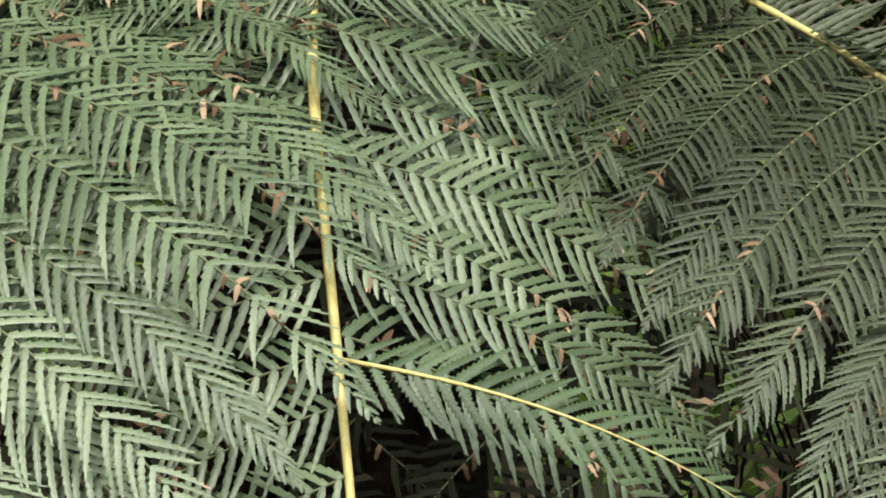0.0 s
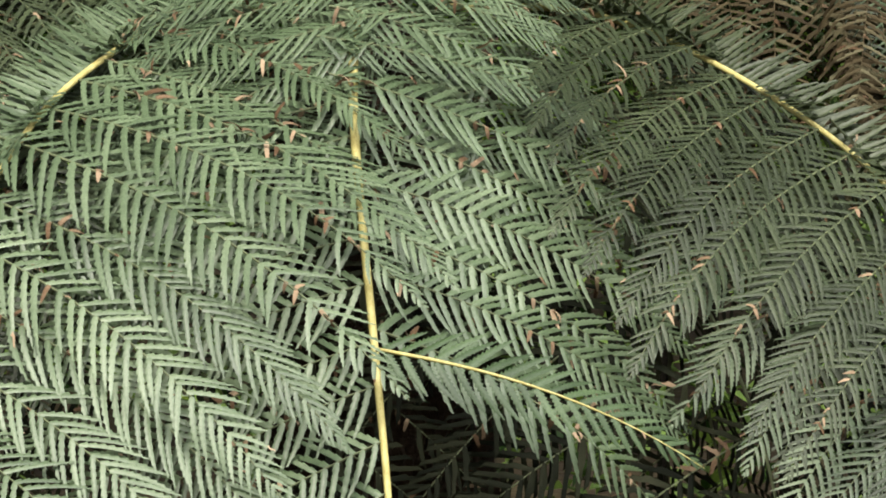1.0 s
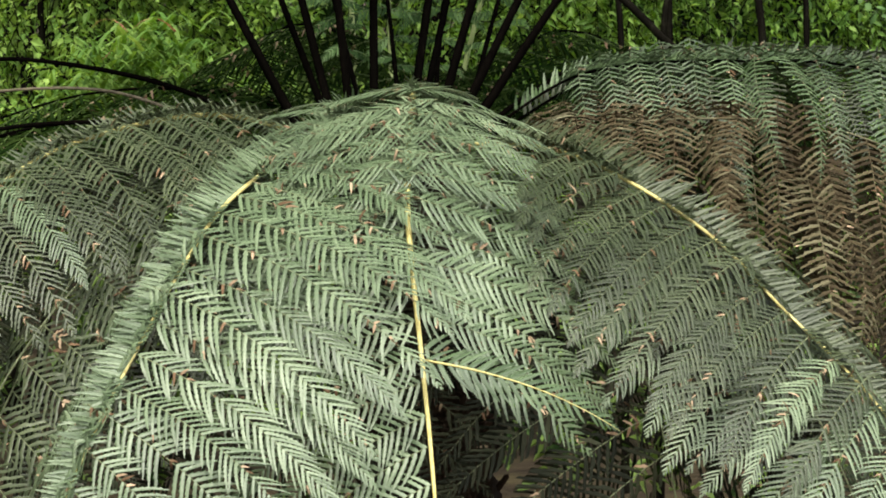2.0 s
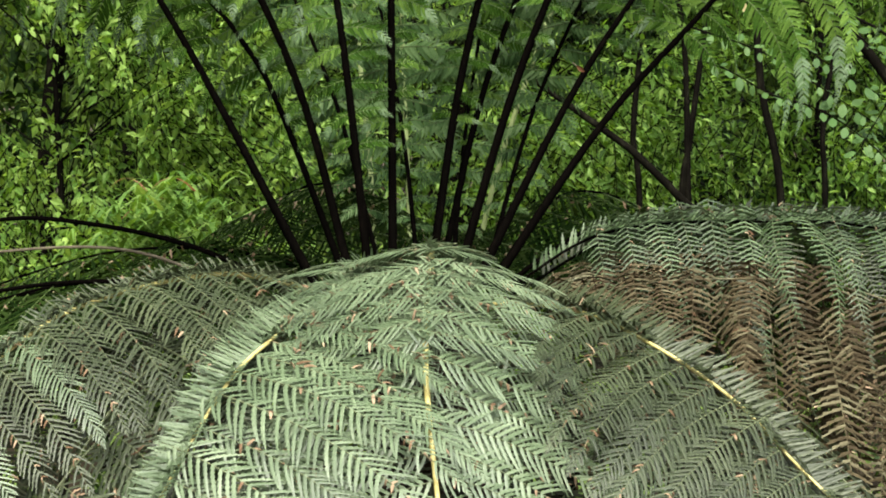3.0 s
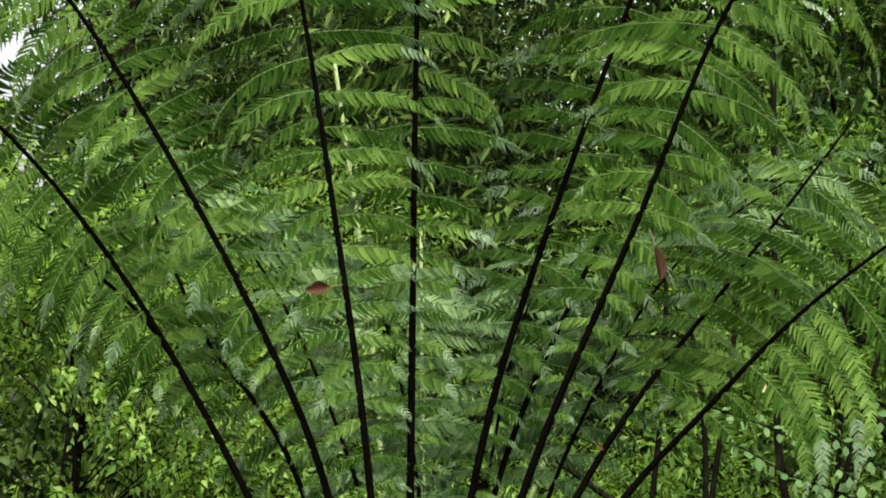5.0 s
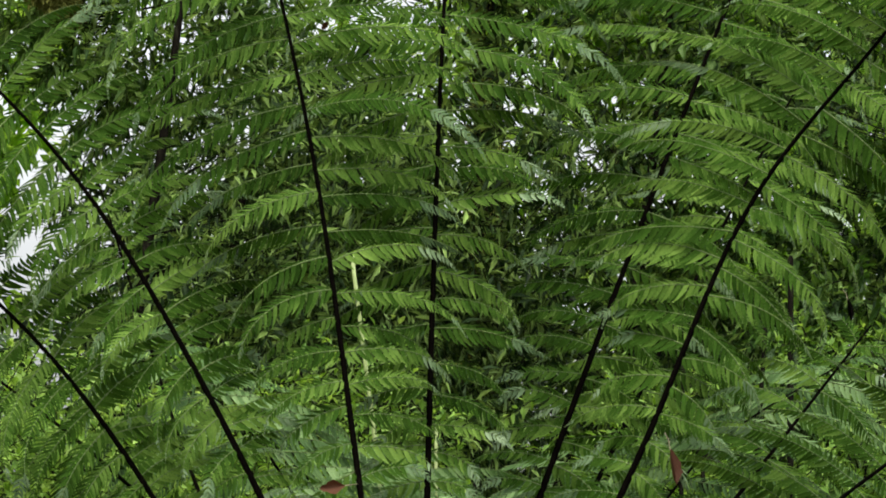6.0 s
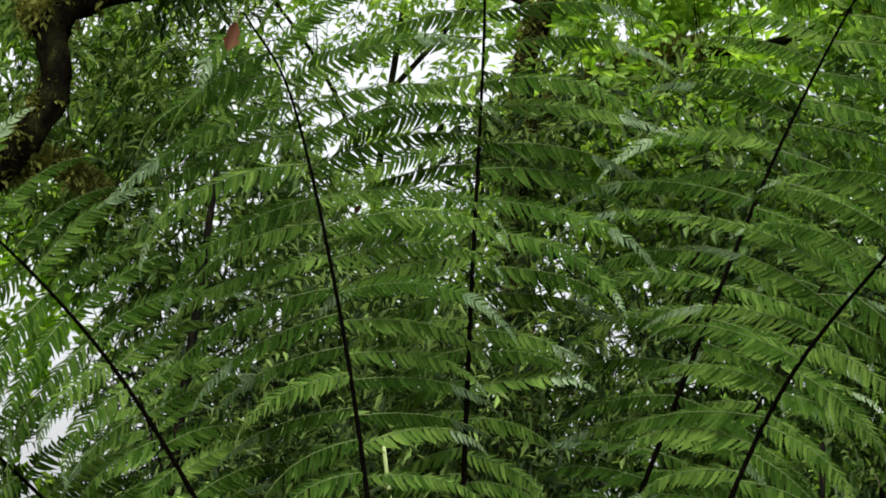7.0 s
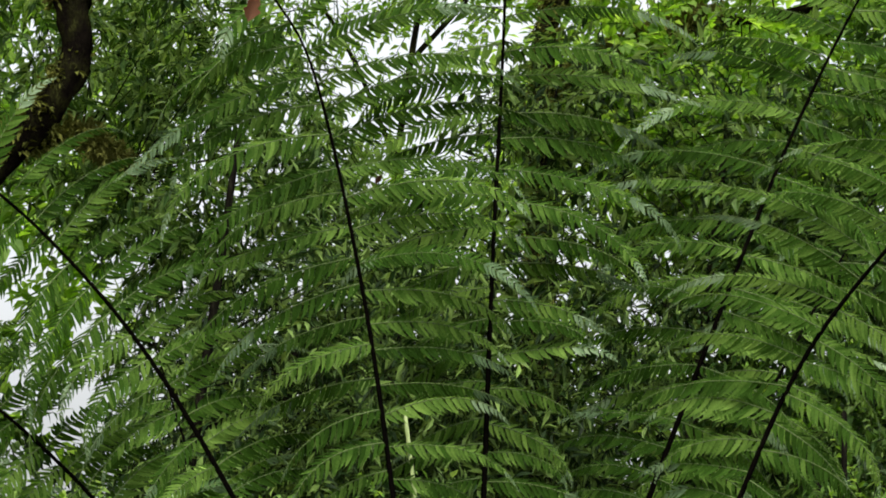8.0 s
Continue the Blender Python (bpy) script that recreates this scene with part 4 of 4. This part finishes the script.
def plant(name, label, category, stems, crowns, bark, leaf_mat, seed, per=14, twig=0.22, leaf=0.05, wide=0.5, droop=0.3, kind="", group=""):
    """A shrub or tree: tapered stems and limbs, and a crown of leaves on twigs.
    stems: (points, r0, r1); crowns: (centre, radii, clumps, cut)."""
    rng = np.random.default_rng(seed)
    top = tagged(new(name), label, category, group=group, kind=kind)
    lines = []
    for i, (pts, r0, r1) in enumerate(stems):
        old = bark is M_BARK and r0 > 0.03
        line = curve_through(pts, max(8, (22 if old else 7) * len(pts)))
        lines.append(line)
        limb = put("trunk" if i == 0 else "limb", tube_mesh(name + "_stem", line, r0, r1, bark, sides=18 if old else 8, rough=0.03, rng=rng, knots=0.28 if old else 0.0), top)
        if old:                                                # moss along the upper sides
            near = line[line[:, 2] > 3.0]
            k = rng.integers(0, len(near), (2000 if i == 1 else 1100))
            keep = np.array([noise.noise(Vector(near[j] * 2.2)) > -0.15 for j in k])
            k = k[keep]
            rad = np.interp(np.linalg.norm(near[k] - line[0], axis=1), [0, np.linalg.norm(line[-1] - line[0])], [r0, r1])[:, None]
            d = unit(rng.standard_normal((len(k), 3)) * 0.55 + np.array([-0.25, -0.35, 0.75]))
            v, f, ab = leaf_cloud(rng, near[k] + d * rad * 0.85, d, 7, 0.05, 0.036, 0.5, 0.1, 2)
            put("moss", mesh_from(name + "_moss", v, f, [M_MOSS]), limb)["kind"] = "stuff"
    allp = np.vstack(lines) if lines else None
    for c, rad, n, cut in crowns:
        p, d = blob_points(rng, n, c, rad, cut=cut, seed=seed * 3.7)
        if len(p) == 0:
            continue
        v, f, (a, b) = leaf_cloud(rng, p, d, per, twig, leaf, wide, droop, 4)
        cr = put("crown", mesh_from(name + "_leaves", v, f, [leaf_mat], smooth=False), top)
        sv, sf = twig_sticks(a, b, 0.0025)
        if allp is not None:                                   # boughs from the stems to a share of the twigs
            pick = rng.choice(len(p), max(1, len(p) // 22), replace=False)
            near = np.array([allp[np.argmin(np.linalg.norm(allp - (q - np.array([0, 0, 0.35])), axis=1))] for q in p[pick]])
            bv, bf = twig_sticks(near, p[pick], 0.004)
            sf = np.vstack([sf, bf + len(sv)])
            sv = np.vstack([sv, bv])
        tw = put("twig", mesh_from(name + "_twigs", sv, sf, [bark], smooth=True), top)
        cr["kind"] = tw["kind"] = "stuff"
    return top


# shrubs of the understorey
plant("shrub", "leafy bright green shrub behind the fern", "shrub", [([(-1.3, 3.6, 0), (-1.15, 3.5, 0.7), (-1.2, 3.5, 2.2)], 0.02, 0.006)],
      [((-1.25, 3.6, 1.85), (0.95, 0.6, 0.85), 1500, 0.03)], M_SAPLING, M_BUSH, 101, leaf=0.036, wide=0.6)
plant("shrub", "leafy green shrub in half shade", "shrub", [([(0.0, 4.2, 0), (0.1, 4.1, 0.8), (0.0, 4.2, 2.4)], 0.02, 0.006)],
      [((-0.1, 4.2, 1.9), (1.1, 0.7, 0.95), 1300, 0.03)], M_SAPLING, M_BUSH, 102, leaf=0.040, wide=0.45)
plant("shrub", "leafy green shrub in half shade", "shrub", [([(1.3, 4.6, 0), (1.25, 4.5, 0.8), (1.3, 4.5, 2.4)], 0.02, 0.006)],
      [((1.25, 4.6, 1.95), (1.1, 0.7, 1.0), 1300, 0.03)], M_SAPLING, M_BUSH, 103, leaf=0.040, wide=0.5)


def spray_shrub():
    """A shrub whose arching twigs carry round, pale leaves in two rows, laid flat to the light."""
    rng = np.random.default_rng(104)
    top = tagged(new("shrub"), "pale green broad-leaved shrub with drooping sprays", "shrub")
    stem = curve_through([(1.75, 2.2, 0), (1.62, 2.1, 1.0), (1.45, 2.05, 1.62), (1.22, 2.0, 1.9), (0.9, 2.0, 2.02)], 40)
    put("stem", tube_mesh("shrub_stem", stem, 0.012, 0.003, M_SAPLING, sides=8), top)
    twigs = [[(1.30, 2.0, 1.84), (1.187, 1.98, 1.66), (1.13, 1.97, 1.56)], [(0.66, 2.0, 1.93), (0.866, 1.99, 1.86), (1.02, 1.98, 1.77), (1.187, 1.97, 1.66)],
             [(0.90, 2.0, 2.02), (0.95, 1.99, 1.91), (1.06, 1.98, 1.82), (1.21, 1.97, 1.73)], [(0.90, 2.0, 1.74), (1.05, 1.99, 1.69), (1.19, 1.98, 1.59), (1.26, 1.97, 1.50)],
             [(1.05, 2.0, 2.0), (1.16, 1.98, 1.88), (1.28, 1.97, 1.80)], [(0.72, 2.04, 1.83), (0.80, 2.02, 1.80), (0.93, 2.0, 1.72)]]
    for pts in twigs:
        line = curve_through(pts, 30)
        tan = unit(np.gradient(line, axis=0))
        total = np.linalg.norm(np.diff(line, axis=0), axis=1).sum()
        n = int(total / 0.019)
        k = (np.linspace(0.06, 0.99, n) * 29).astype(int)
        side = np.where(np.arange(n) % 2 == 0, 1.0, -1.0)[:, None]
        up = unit(np.array([0.0, -0.55, 0.8]) + 0.28 * rng.standard_normal((n, 3)))
        across = unit(np.cross(up, tan[k]))
        d = unit(across * side * 0.85 + tan[k] * 0.45 + 0.15 * rng.standard_normal((n, 3)))
        e = unit(np.cross(up, d))
        ln = 0.036 * rng.uniform(0.65, 1.15, n)
        half = np.array([0.12, 0.62, 0.92, 1.0, 0.86, 0.55, 0.05])
        v, q = leaflet_block(line[k] + d * 0.006, d, e, up, ln, ln * 0.66, half, np.zeros(7), np.full(7, 0.12), np.full(n, 0.12), np.zeros(n), False)
        twig = put("twig", tube_mesh("shrub_twig", line, 0.0028, 0.0010, M_SAPLING, sides=5), top)
        put("leaf", mesh_from_mixed("round_leaves", v, q, [M_PALE]), twig)["kind"] = "stuff"


spray_shrub()

# understorey trees
plant("understorey_tree", "slender tree with dense dark green leaves", "tree", [([(-1.5, 5.6, 0), (-1.4, 5.5, 1.6), (-1.2, 5.4, 3.2), (-1.1, 5.4, 4.2)], 0.05, 0.012)],
      [((-0.68, 5.5, 2.85), (0.85, 0.8, 1.15), 1000, -0.22)], M_SAPLING, M_SHADED_LEAF, 111, leaf=0.075, wide=0.28, droop=0.6)
plant("understorey_tree", "slender tree with dense dark green leaves", "tree", [([(-1.5, 9.4, 0), (-1.4, 9.4, 1.6), (-1.2, 9.4, 3.2), (-1.0, 9.4, 4.6)], 0.05, 0.012)],
      [((-0.95, 9.4, 3.7), (0.95, 0.7, 0.95), 760, -0.12)], M_SAPLING, M_SHADED_LEAF, 114, leaf=0.085, wide=0.28, droop=0.6)
plant("understorey_tree", "slender tree with dense dark green leaves", "tree", [([(0.5, 6.0, 0), (0.45, 5.9, 1.8), (0.6, 5.9, 3.3), (0.7, 5.9, 4.4)], 0.05, 0.012)],
      [((0.5, 6.0, 3.2), (1.4, 0.9, 1.5), 1800, -0.22)], M_SAPLING, M_SHADED_LEAF, 112, leaf=0.075, wide=0.3, droop=0.5)
plant("understorey_tree", "slender tree with fresh green leaves", "tree", [([(2.2, 5.5, 0), (2.1, 5.5, 1.8), (1.9, 5.5, 3.4), (1.8, 5.5, 4.6)], 0.05, 0.012)],
      [((1.8, 5.6, 3.4), (1.2, 0.9, 1.6), 1300, -0.2)], M_SAPLING, M_MID, 113, leaf=0.06, wide=0.5, droop=0.3)

# canopy trees
plant("canopy_tree", "old tree with a crooked mossy limb", "tree",
      [([(-3.2, 7.2, 0), (-3.0, 7.2, 2.0), (-2.45, 7.1, 3.9), (-2.02, 7.0, 4.527), (-1.895, 7.0, 4.765), (-1.926, 7.0, 5.022), (-1.752, 7.0, 5.14), (-1.524, 7.0, 5.2), (-1.25, 7.05, 5.34), (-0.85, 7.2, 5.75)], 0.12, 0.045),
       ([(-1.93, 7.02, 5.0), (-2.067, 7.6, 5.25), (-2.113, 7.8, 5.632), (-2.0, 8.0, 7.0)], 0.07, 0.04),
       ([(-2.5, 7.2, 4.3), (-1.985, 7.5, 4.528), (-1.841, 7.5, 4.48), (-1.706, 7.5, 4.376)], 0.05, 0.02)],
      [((-1.38, 7.05, 5.40), (0.20, 0.2, 0.10), 45, -0.3), ((-1.45, 7.7, 4.45), (0.66, 0.6, 0.85), 470, -0.08), ((-2.2, 8.2, 6.0), (1.6, 1.2, 1.4), 220, 0.1), ((-3.2, 8.0, 4.0), (1.2, 1.0, 1.4), 300, 0.0), ((-2.35, 9.0, 5.7), (0.7, 0.8, 0.8), 240, -0.1)], M_BARK, M_MID, 121, leaf=0.085, wide=0.3, droop=0.6, twig=0.26)
plant("canopy_tree", "tall tree with a mossy trunk and light green maple-like leaves", "tree",
      [([(0.0, 8.3, 0), (0.05, 8.2, 2.5), (0.0, 8.0, 4.77), (0.05, 8.0, 5.27), (0.258, 8.0, 5.679), (0.5, 8.1, 7.5)], 0.09, 0.032),
       ([(0.01, 8.0, 4.85), (0.277, 8.0, 5.025), (0.662, 8.0, 5.192), (1.1, 8.0, 5.26), (1.9, 8.0, 5.6)], 0.035, 0.012),
       ([(0.1, 8.0, 5.35), (-0.126, 8.0, 5.441), (-0.522, 8.0, 5.549), (-1.014, 8.0, 5.576)], 0.018, 0.008)],
      [((1.3, 8.2, 5.2), (1.15, 0.9, 1.0), 1150, -0.12), ((0.3, 8.4, 4.5), (0.6, 0.6, 0.6), 150, 0.05), ((0.4, 9.0, 7.2), (2.2, 1.5, 1.4), 500, 0.05)],
      M_BARK, M_CANOPY, 122, leaf=0.058, wide=0.75, droop=0.2, twig=0.24)

plant("canopy_tree", "thin-crowned tree with small leaves against the sky", "tree",
      [([(-0.9, 10.2, 0), (-0.85, 10.1, 2.5), (-0.7, 10.0, 4.8), (-0.5, 9.9, 6.6), (-0.45, 9.9, 8.2)], 0.03, 0.01),
       ([(-0.7, 10.0, 4.9), (-1.0, 9.9, 5.5), (-1.5, 9.8, 6.1)], 0.014, 0.006), ([(-0.62, 10.0, 5.4), (-0.3, 10.0, 5.8), (0.1, 10.0, 6.5)], 0.014, 0.006)],
      [((-0.6, 9.9, 5.6), (1.5, 0.9, 1.25), 950, 0.0), ((-0.5, 9.9, 7.4), (1.6, 1.0, 1.2), 300, 0.0)], M_BARK, M_CANOPY, 123, leaf=0.05, wide=0.6, twig=0.22)

ivy = [([(0.04, 7.95, 0.0), (0.10, 7.9, 2.5), (0.03, 7.88, 4.4), (0.09, 7.88, 5.1)], 0.012, 0.005)]
plant("ivy", "dark ivy clinging to a mossy trunk", "climber", ivy, [((0.06, 7.9, 4.9), (0.20, 0.2, 0.36), 75, -0.3)], M_SAPLING, M_SHADED_LEAF, 131, leaf=0.06, wide=0.5, twig=0.16)

# ground plants
gp = tagged(new("ground_cover"), "low green undergrowth covering the forest floor", "undergrowth", kind="stuff")
rng = np.random.default_rng(17)
for x0, x1, y0, y1, n in [(-5, 5, 1.5, 11, 1500), (-5, 5, -3, 1.5, 260)]:
    p = np.stack([rng.uniform(x0, x1, n), rng.uniform(y0, y1, n), rng.uniform(0.02, 0.75 if y1 > 2 else 0.15, n)], 1)
    d = np.tile([0.0, 0.0, 1.0], (n, 1))
    v, f, ab = leaf_cloud(rng, p, d, 12, 0.25, 0.07, 0.5, 0.1, 2)
    put("foliage", mesh_from("ground_leaves", v, f, [M_SHADED_LEAF]), gp)

# far woods, and unseen woods added to hold back sky light
far = tagged(new("far_woods"), "dense green woodland, with unseen leaves added to block sky light", "woods", kind="stuff")
rng = np.random.default_rng(7)
for c, rad, n, leaf_mat, sd in [((0, 13, 1.6), (7, 2.0, 2.6), 2600, M_SHADED_LEAF, 1), ((2.2, 15, 3.4), (4.5, 2.5, 2.3), 2200, M_SHADED_LEAF, 2), ((1.9, 14, 6.2), (2.0, 1.5, 2.6), 900, M_CANOPY, 5), ((3.4, 12.5, 6.0), (2.4, 2.0, 3.0), 800, M_CANOPY, 3), ((-4.3, 12.5, 4.8), (1.8, 2.0, 3.0), 420, M_CANOPY, 4), ((-2.3, 11.0, 4.6), (0.9, 0.8, 0.5), 50, M_CANOPY, 6), ((-2.7, 11.6, 6.2), (1.35, 0.8, 1.2), 420, M_CANOPY, 8)]:
    p, d = blob_points(rng, n, c, rad, cut=-0.1, patch=0.9, seed=sd * 5.0)
    v, f, ab = leaf_cloud(rng, p, d, 14, 0.35, 0.12, 0.5, 0.3, 2)
    put("foliage", mesh_from("far_leaves", v, f, [leaf_mat]), far)
p, d = blob_points(rng, 450, (-0.3, 2.4, 8.4), (5.5, 5.0, 1.0), cut=-0.3, patch=0.8, seed=44.0)   # unseen leaves added overhead to shade the crown
v, f, ab = leaf_cloud(rng, p, d, 14, 0.45, 0.2, 0.5, 0.3, 2)
put("foliage", mesh_from("far_leaves", v, f, [M_SHADED_LEAF]), far)
for i in range(9):                                        # woods beyond, down to the ground
    p, d = blob_points(rng, 420, (-16 + 4 * i, 21 + (i % 3), 1.2 if i < 4 else 2.2), (3.4, 2.0, 3.0), cut=-0.4, patch=0.5, seed=60 + i)
    v, f, ab = leaf_cloud(rng, p, d, 14, 0.7, 0.3, 0.5, 0.3, 2)
    put("foliage", mesh_from("far_leaves", v, f, [M_SHADED_LEAF]), far)
# unseen ring of trees, added to block low sky light
for i in range(16):
    a = radians(115 + i * 20.5)
    if math.sin(a) > 0.82:
        continue
    tall = 6.0 if math.sin(a) > 0 else 2.6                 # kept low behind the camera to let sky light in
    p, d = blob_points(rng, int(55 * tall), (17 * math.cos(a), -3 + 16 * math.sin(a), tall * 0.8), (4.2, 3.0, tall), cut=-0.2, patch=0.4, seed=i * 3.0)
    v, f, ab = leaf_cloud(rng, p, d, 12, 1.1, 0.45, 0.5, 0.3, 2)
    put("foliage", mesh_from("far_leaves", v, f, [M_SHADED_LEAF]), far)
    put("trunk", tube_mesh("far_trunk", curve_through([(17 * math.cos(a), -3 + 16 * math.sin(a), -0.1), (17.3 * math.cos(a), -3 + 16 * math.sin(a), tall * 0.7), (17 * math.cos(a), -3 + 16.4 * math.sin(a), tall * 1.5)], 12), 0.25, 0.08, M_BARK), far)


# saplings with bare dark stems
def sapling(points, r0, r1, label="thin dark sapling stem among the shrubs", side=()):
    top = tagged(new("sapling"), label, "sapling", group="saplings behind the fern")
    put("stem", tube_mesh("sapling_stem", curve_through(points, 40), r0, r1, M_SAPLING, sides=8, rough=0.05, rng=np.random.default_rng(int(abs(points[0][0]) * 997))), top)
    for pts, a, b in side:
        put("branch", tube_mesh("sapling_branch", curve_through(pts, 24), a, b, M_SAPLING, sides=7), top)
    return top


sapling([(1.06, 3.0, 0), (1.026, 3.0, 1.351), (0.958, 3.0, 1.787), (0.941, 3.0, 2.29), (0.93, 3.05, 3.0)], 0.016, 0.009)
sapling([(0.73, 3.2, 0), (0.736, 3.2, 1.344), (0.761, 3.2, 1.583), (0.838, 3.2, 2.197), (0.87, 3.2, 2.8)], 0.014, 0.007, side=[([(0.758, 3.2, 1.378), (0.747, 3.2, 1.873), (0.71, 3.2, 2.129), (0.68, 3.2, 2.5)], 0.011, 0.006)])
sapling([(0.64, 3.5, 0), (0.627, 3.5, 1.369), (0.606, 3.5, 1.614), (0.64, 3.5, 2.051), (0.64, 3.5, 2.7)], 0.014, 0.007)
sapling([(1.2, 3.5, 0), (1.201, 3.5, 1.351), (1.193, 3.5, 1.649), (1.235, 3.5, 1.877), (1.322, 3.5, 2.209), (1.38, 3.5, 2.8)], 0.013, 0.006)
sapling([(0.86, 2.6, 0), (0.80, 2.6, 0.8), (0.74, 2.6, 1.365), (0.707, 2.6, 1.429), (0.561, 2.6, 1.575), (0.472, 2.6, 1.64), (0.25, 2.6, 1.8)], 0.022, 0.009, "crooked dark branch bending over the undergrowth")
sapling([(2.0, 2.4, 0), (1.75, 2.4, 0.9), (1.459, 2.4, 1.499), (1.249, 2.4, 1.809), (1.124, 2.4, 1.961), (0.981, 2.4, 2.104), (0.821, 2.4, 2.244), (0.6, 2.4, 2.4)], 0.024, 0.012, "thick dark stem leaning over the undergrowth")

# pale culms behind the crown
for pts, r in [([(-0.15, 1.5, 0), (-0.164, 1.5, 1.314), (-0.196, 1.5, 1.783), (-0.237, 1.5, 2.178), (-0.335, 1.5, 2.815)], 0.009),
               ([(-0.07, 1.7, 0), (-0.073, 1.7, 1.305), (-0.088, 1.7, 1.783), (-0.103, 1.7, 2.38)], 0.008),
               ([(0.0, 1.3, 0), (0.08, 1.3, 1.2), (0.253, 1.3, 1.854), (0.396, 1.3, 2.155)], 0.009)]:
    c = tagged(new("reed"), "pale green cane standing behind the fern crown", "reed", group="pale canes")
    put("cane", tube_mesh("cane", curve_through(pts, 30), r, r * 0.6, M_CULM, sides=8), c)


# tuft of light green blades
def grass_tuft(centre, n, seed, ln=0.28):
    rng = np.random.default_rng(seed)
    v, f = [], []
    for i in range(n):
        a = rng.uniform(0, 2 * math.pi)
        o = np.array(centre) + rng.normal(0, 0.05, 3) * (1, 1, 0.3)
        h = np.array([math.cos(a), math.sin(a), 0])
        L = ln * rng.uniform(0.5, 1.1)
        w = 0.006 * rng.uniform(0.6, 1.3)
        s = np.cross(h, [0, 0, 1])
        b = len(v)
        for k in range(6):
            q = k / 5
            c = o + h * L * 0.75 * q + np.array([0, 0, L * (0.8 * q - 0.75 * q * q)])
            ww = w * (1 - q ** 2) + 0.0006
            v += [c - s * ww, c + s * ww]
            if k:
                f.append((b + 2 * k - 2, b + 2 * k - 1, b + 2 * k + 1, b + 2 * k))
    return v, f


v, f = [], []
rng = np.random.default_rng(9)
for i in range(26):
    a, b = grass_tuft((-0.72 + rng.normal(0, 0.12), 2.0 + rng.normal(0, 0.15), 1.34 + rng.normal(0, 0.06)), 26, 300 + i, 0.2)
    f += [tuple(j + len(v) for j in q) for q in b]
    v += a
bush = tagged(new("grassy_bush"), "light green bush with narrow arching blades", "bush")
put("blade", mesh_from("blades", v, f, [M_GRASS]), bush)["kind"] = "stuff"
put("stem", tube_mesh("bush_stem", curve_through([(-0.75, 2.05, 0), (-0.7, 2.0, 0.7), (-0.72, 2.0, 1.36)], 14), 0.012, 0.006, M_SAPLING), bush)


# ------------------------------------------------------------------ fallen leaves caught in the foliage
M_FALLEN = foliage("fallen_leaf", (0.020, 0.008, 0.004), (0.048, 0.019, 0.009), (0.10, 0.045, 0.02), rough=0.7, through_light=0.2, gloss=0.1)
M_YELLOW = foliage("yellow_leaf", (0.45, 0.34, 0.12), (0.62, 0.50, 0.22), (0.75, 0.66, 0.40), rough=0.5, through_light=0.3, gloss=0.3)


def fallen_leaf(place, length, turn, mat, label, seed):
    """A curled leaf blade with a short stalk, hanging or lying on the foliage."""
    rng = np.random.default_rng(seed)
    n, m = 9, 5
    v, f = [], []
    for i in range(n):
        q = i / (n - 1)
        half = 0.27 * length * math.sin(math.pi * min(1, q * 0.96 + 0.03)) ** 0.8 * (1 + 0.12 * rng.standard_normal())
        for j in range(m):
            w = (j / (m - 1) - 0.5) * 2
            v.append((half * w, -0.22 * length * w * w * half / (0.3 * length) - 0.18 * length * q * q, -length * q + 0.03 * length * rng.standard_normal() * abs(w)))
    for i in range(n - 1):
        for j in range(m - 1):
            f.append((i * m + j, i * m + j + 1, (i + 1) * m + j + 1, (i + 1) * m + j))
    ob = tagged(new("fallen_leaf", mesh_from("fallen_leaf", v, f, [mat], smooth=True)), label, "leaf", group="fallen leaves caught in the fronds")
    ob.matrix_basis = Matrix.Translation(place) @ pose(0, 0, 0, turn[0], turn[1], turn[2])
    put("stalk", tube_mesh("leaf_stalk", np.array([(0, 0, 0), (0, 0.004, 0.3 * length), (0, 0.012, 0.5 * length)]), 0.0012, 0.0008, M_TAN, sides=5), ob)


CAUGHT = "dry red-brown leaf caught in the green fronds"
fallen_leaf((-0.597, -0.76, 3.428), 0.062, (10, 15, 20), M_FALLEN, CAUGHT, 1)
fallen_leaf((0.417, -0.31, 2.225), 0.075, (0, -5, 60), M_FALLEN, CAUGHT, 2)
fallen_leaf((-0.275, -0.29, 2.13), 0.055, (0, 80, 0), M_FALLEN, CAUGHT, 3)
fallen_leaf((-0.342, -0.36, 3.12), 0.022, (0, 30, 0), M_FALLEN, CAUGHT, 4)
fallen_leaf((0.311, 0.08, 1.805), 0.022, (0, -50, 0), M_FALLEN, CAUGHT, 5)
fallen_leaf((0.827, 1.88, 1.985), 0.026, (30, 10, 0), M_YELLOW, "pale yellow leaf lying on the shrub's spray", 6)
fallen_leaf((0.515, 1.18, 1.935), 0.022, (40, 70, 0), M_YELLOW, "pale yellow leaf caught among the stalks", 7)
fallen_leaf((0.48, 0.48, 1.92), 0.024, (40, 60, 0), M_YELLOW, "pale yellow leaf caught among the stalks", 8)
fallen_leaf((0.865, 0.5, 2.635), 0.05, (0, 0, 70), M_STIPE, "dark withered leaf hanging from a frond", 9)
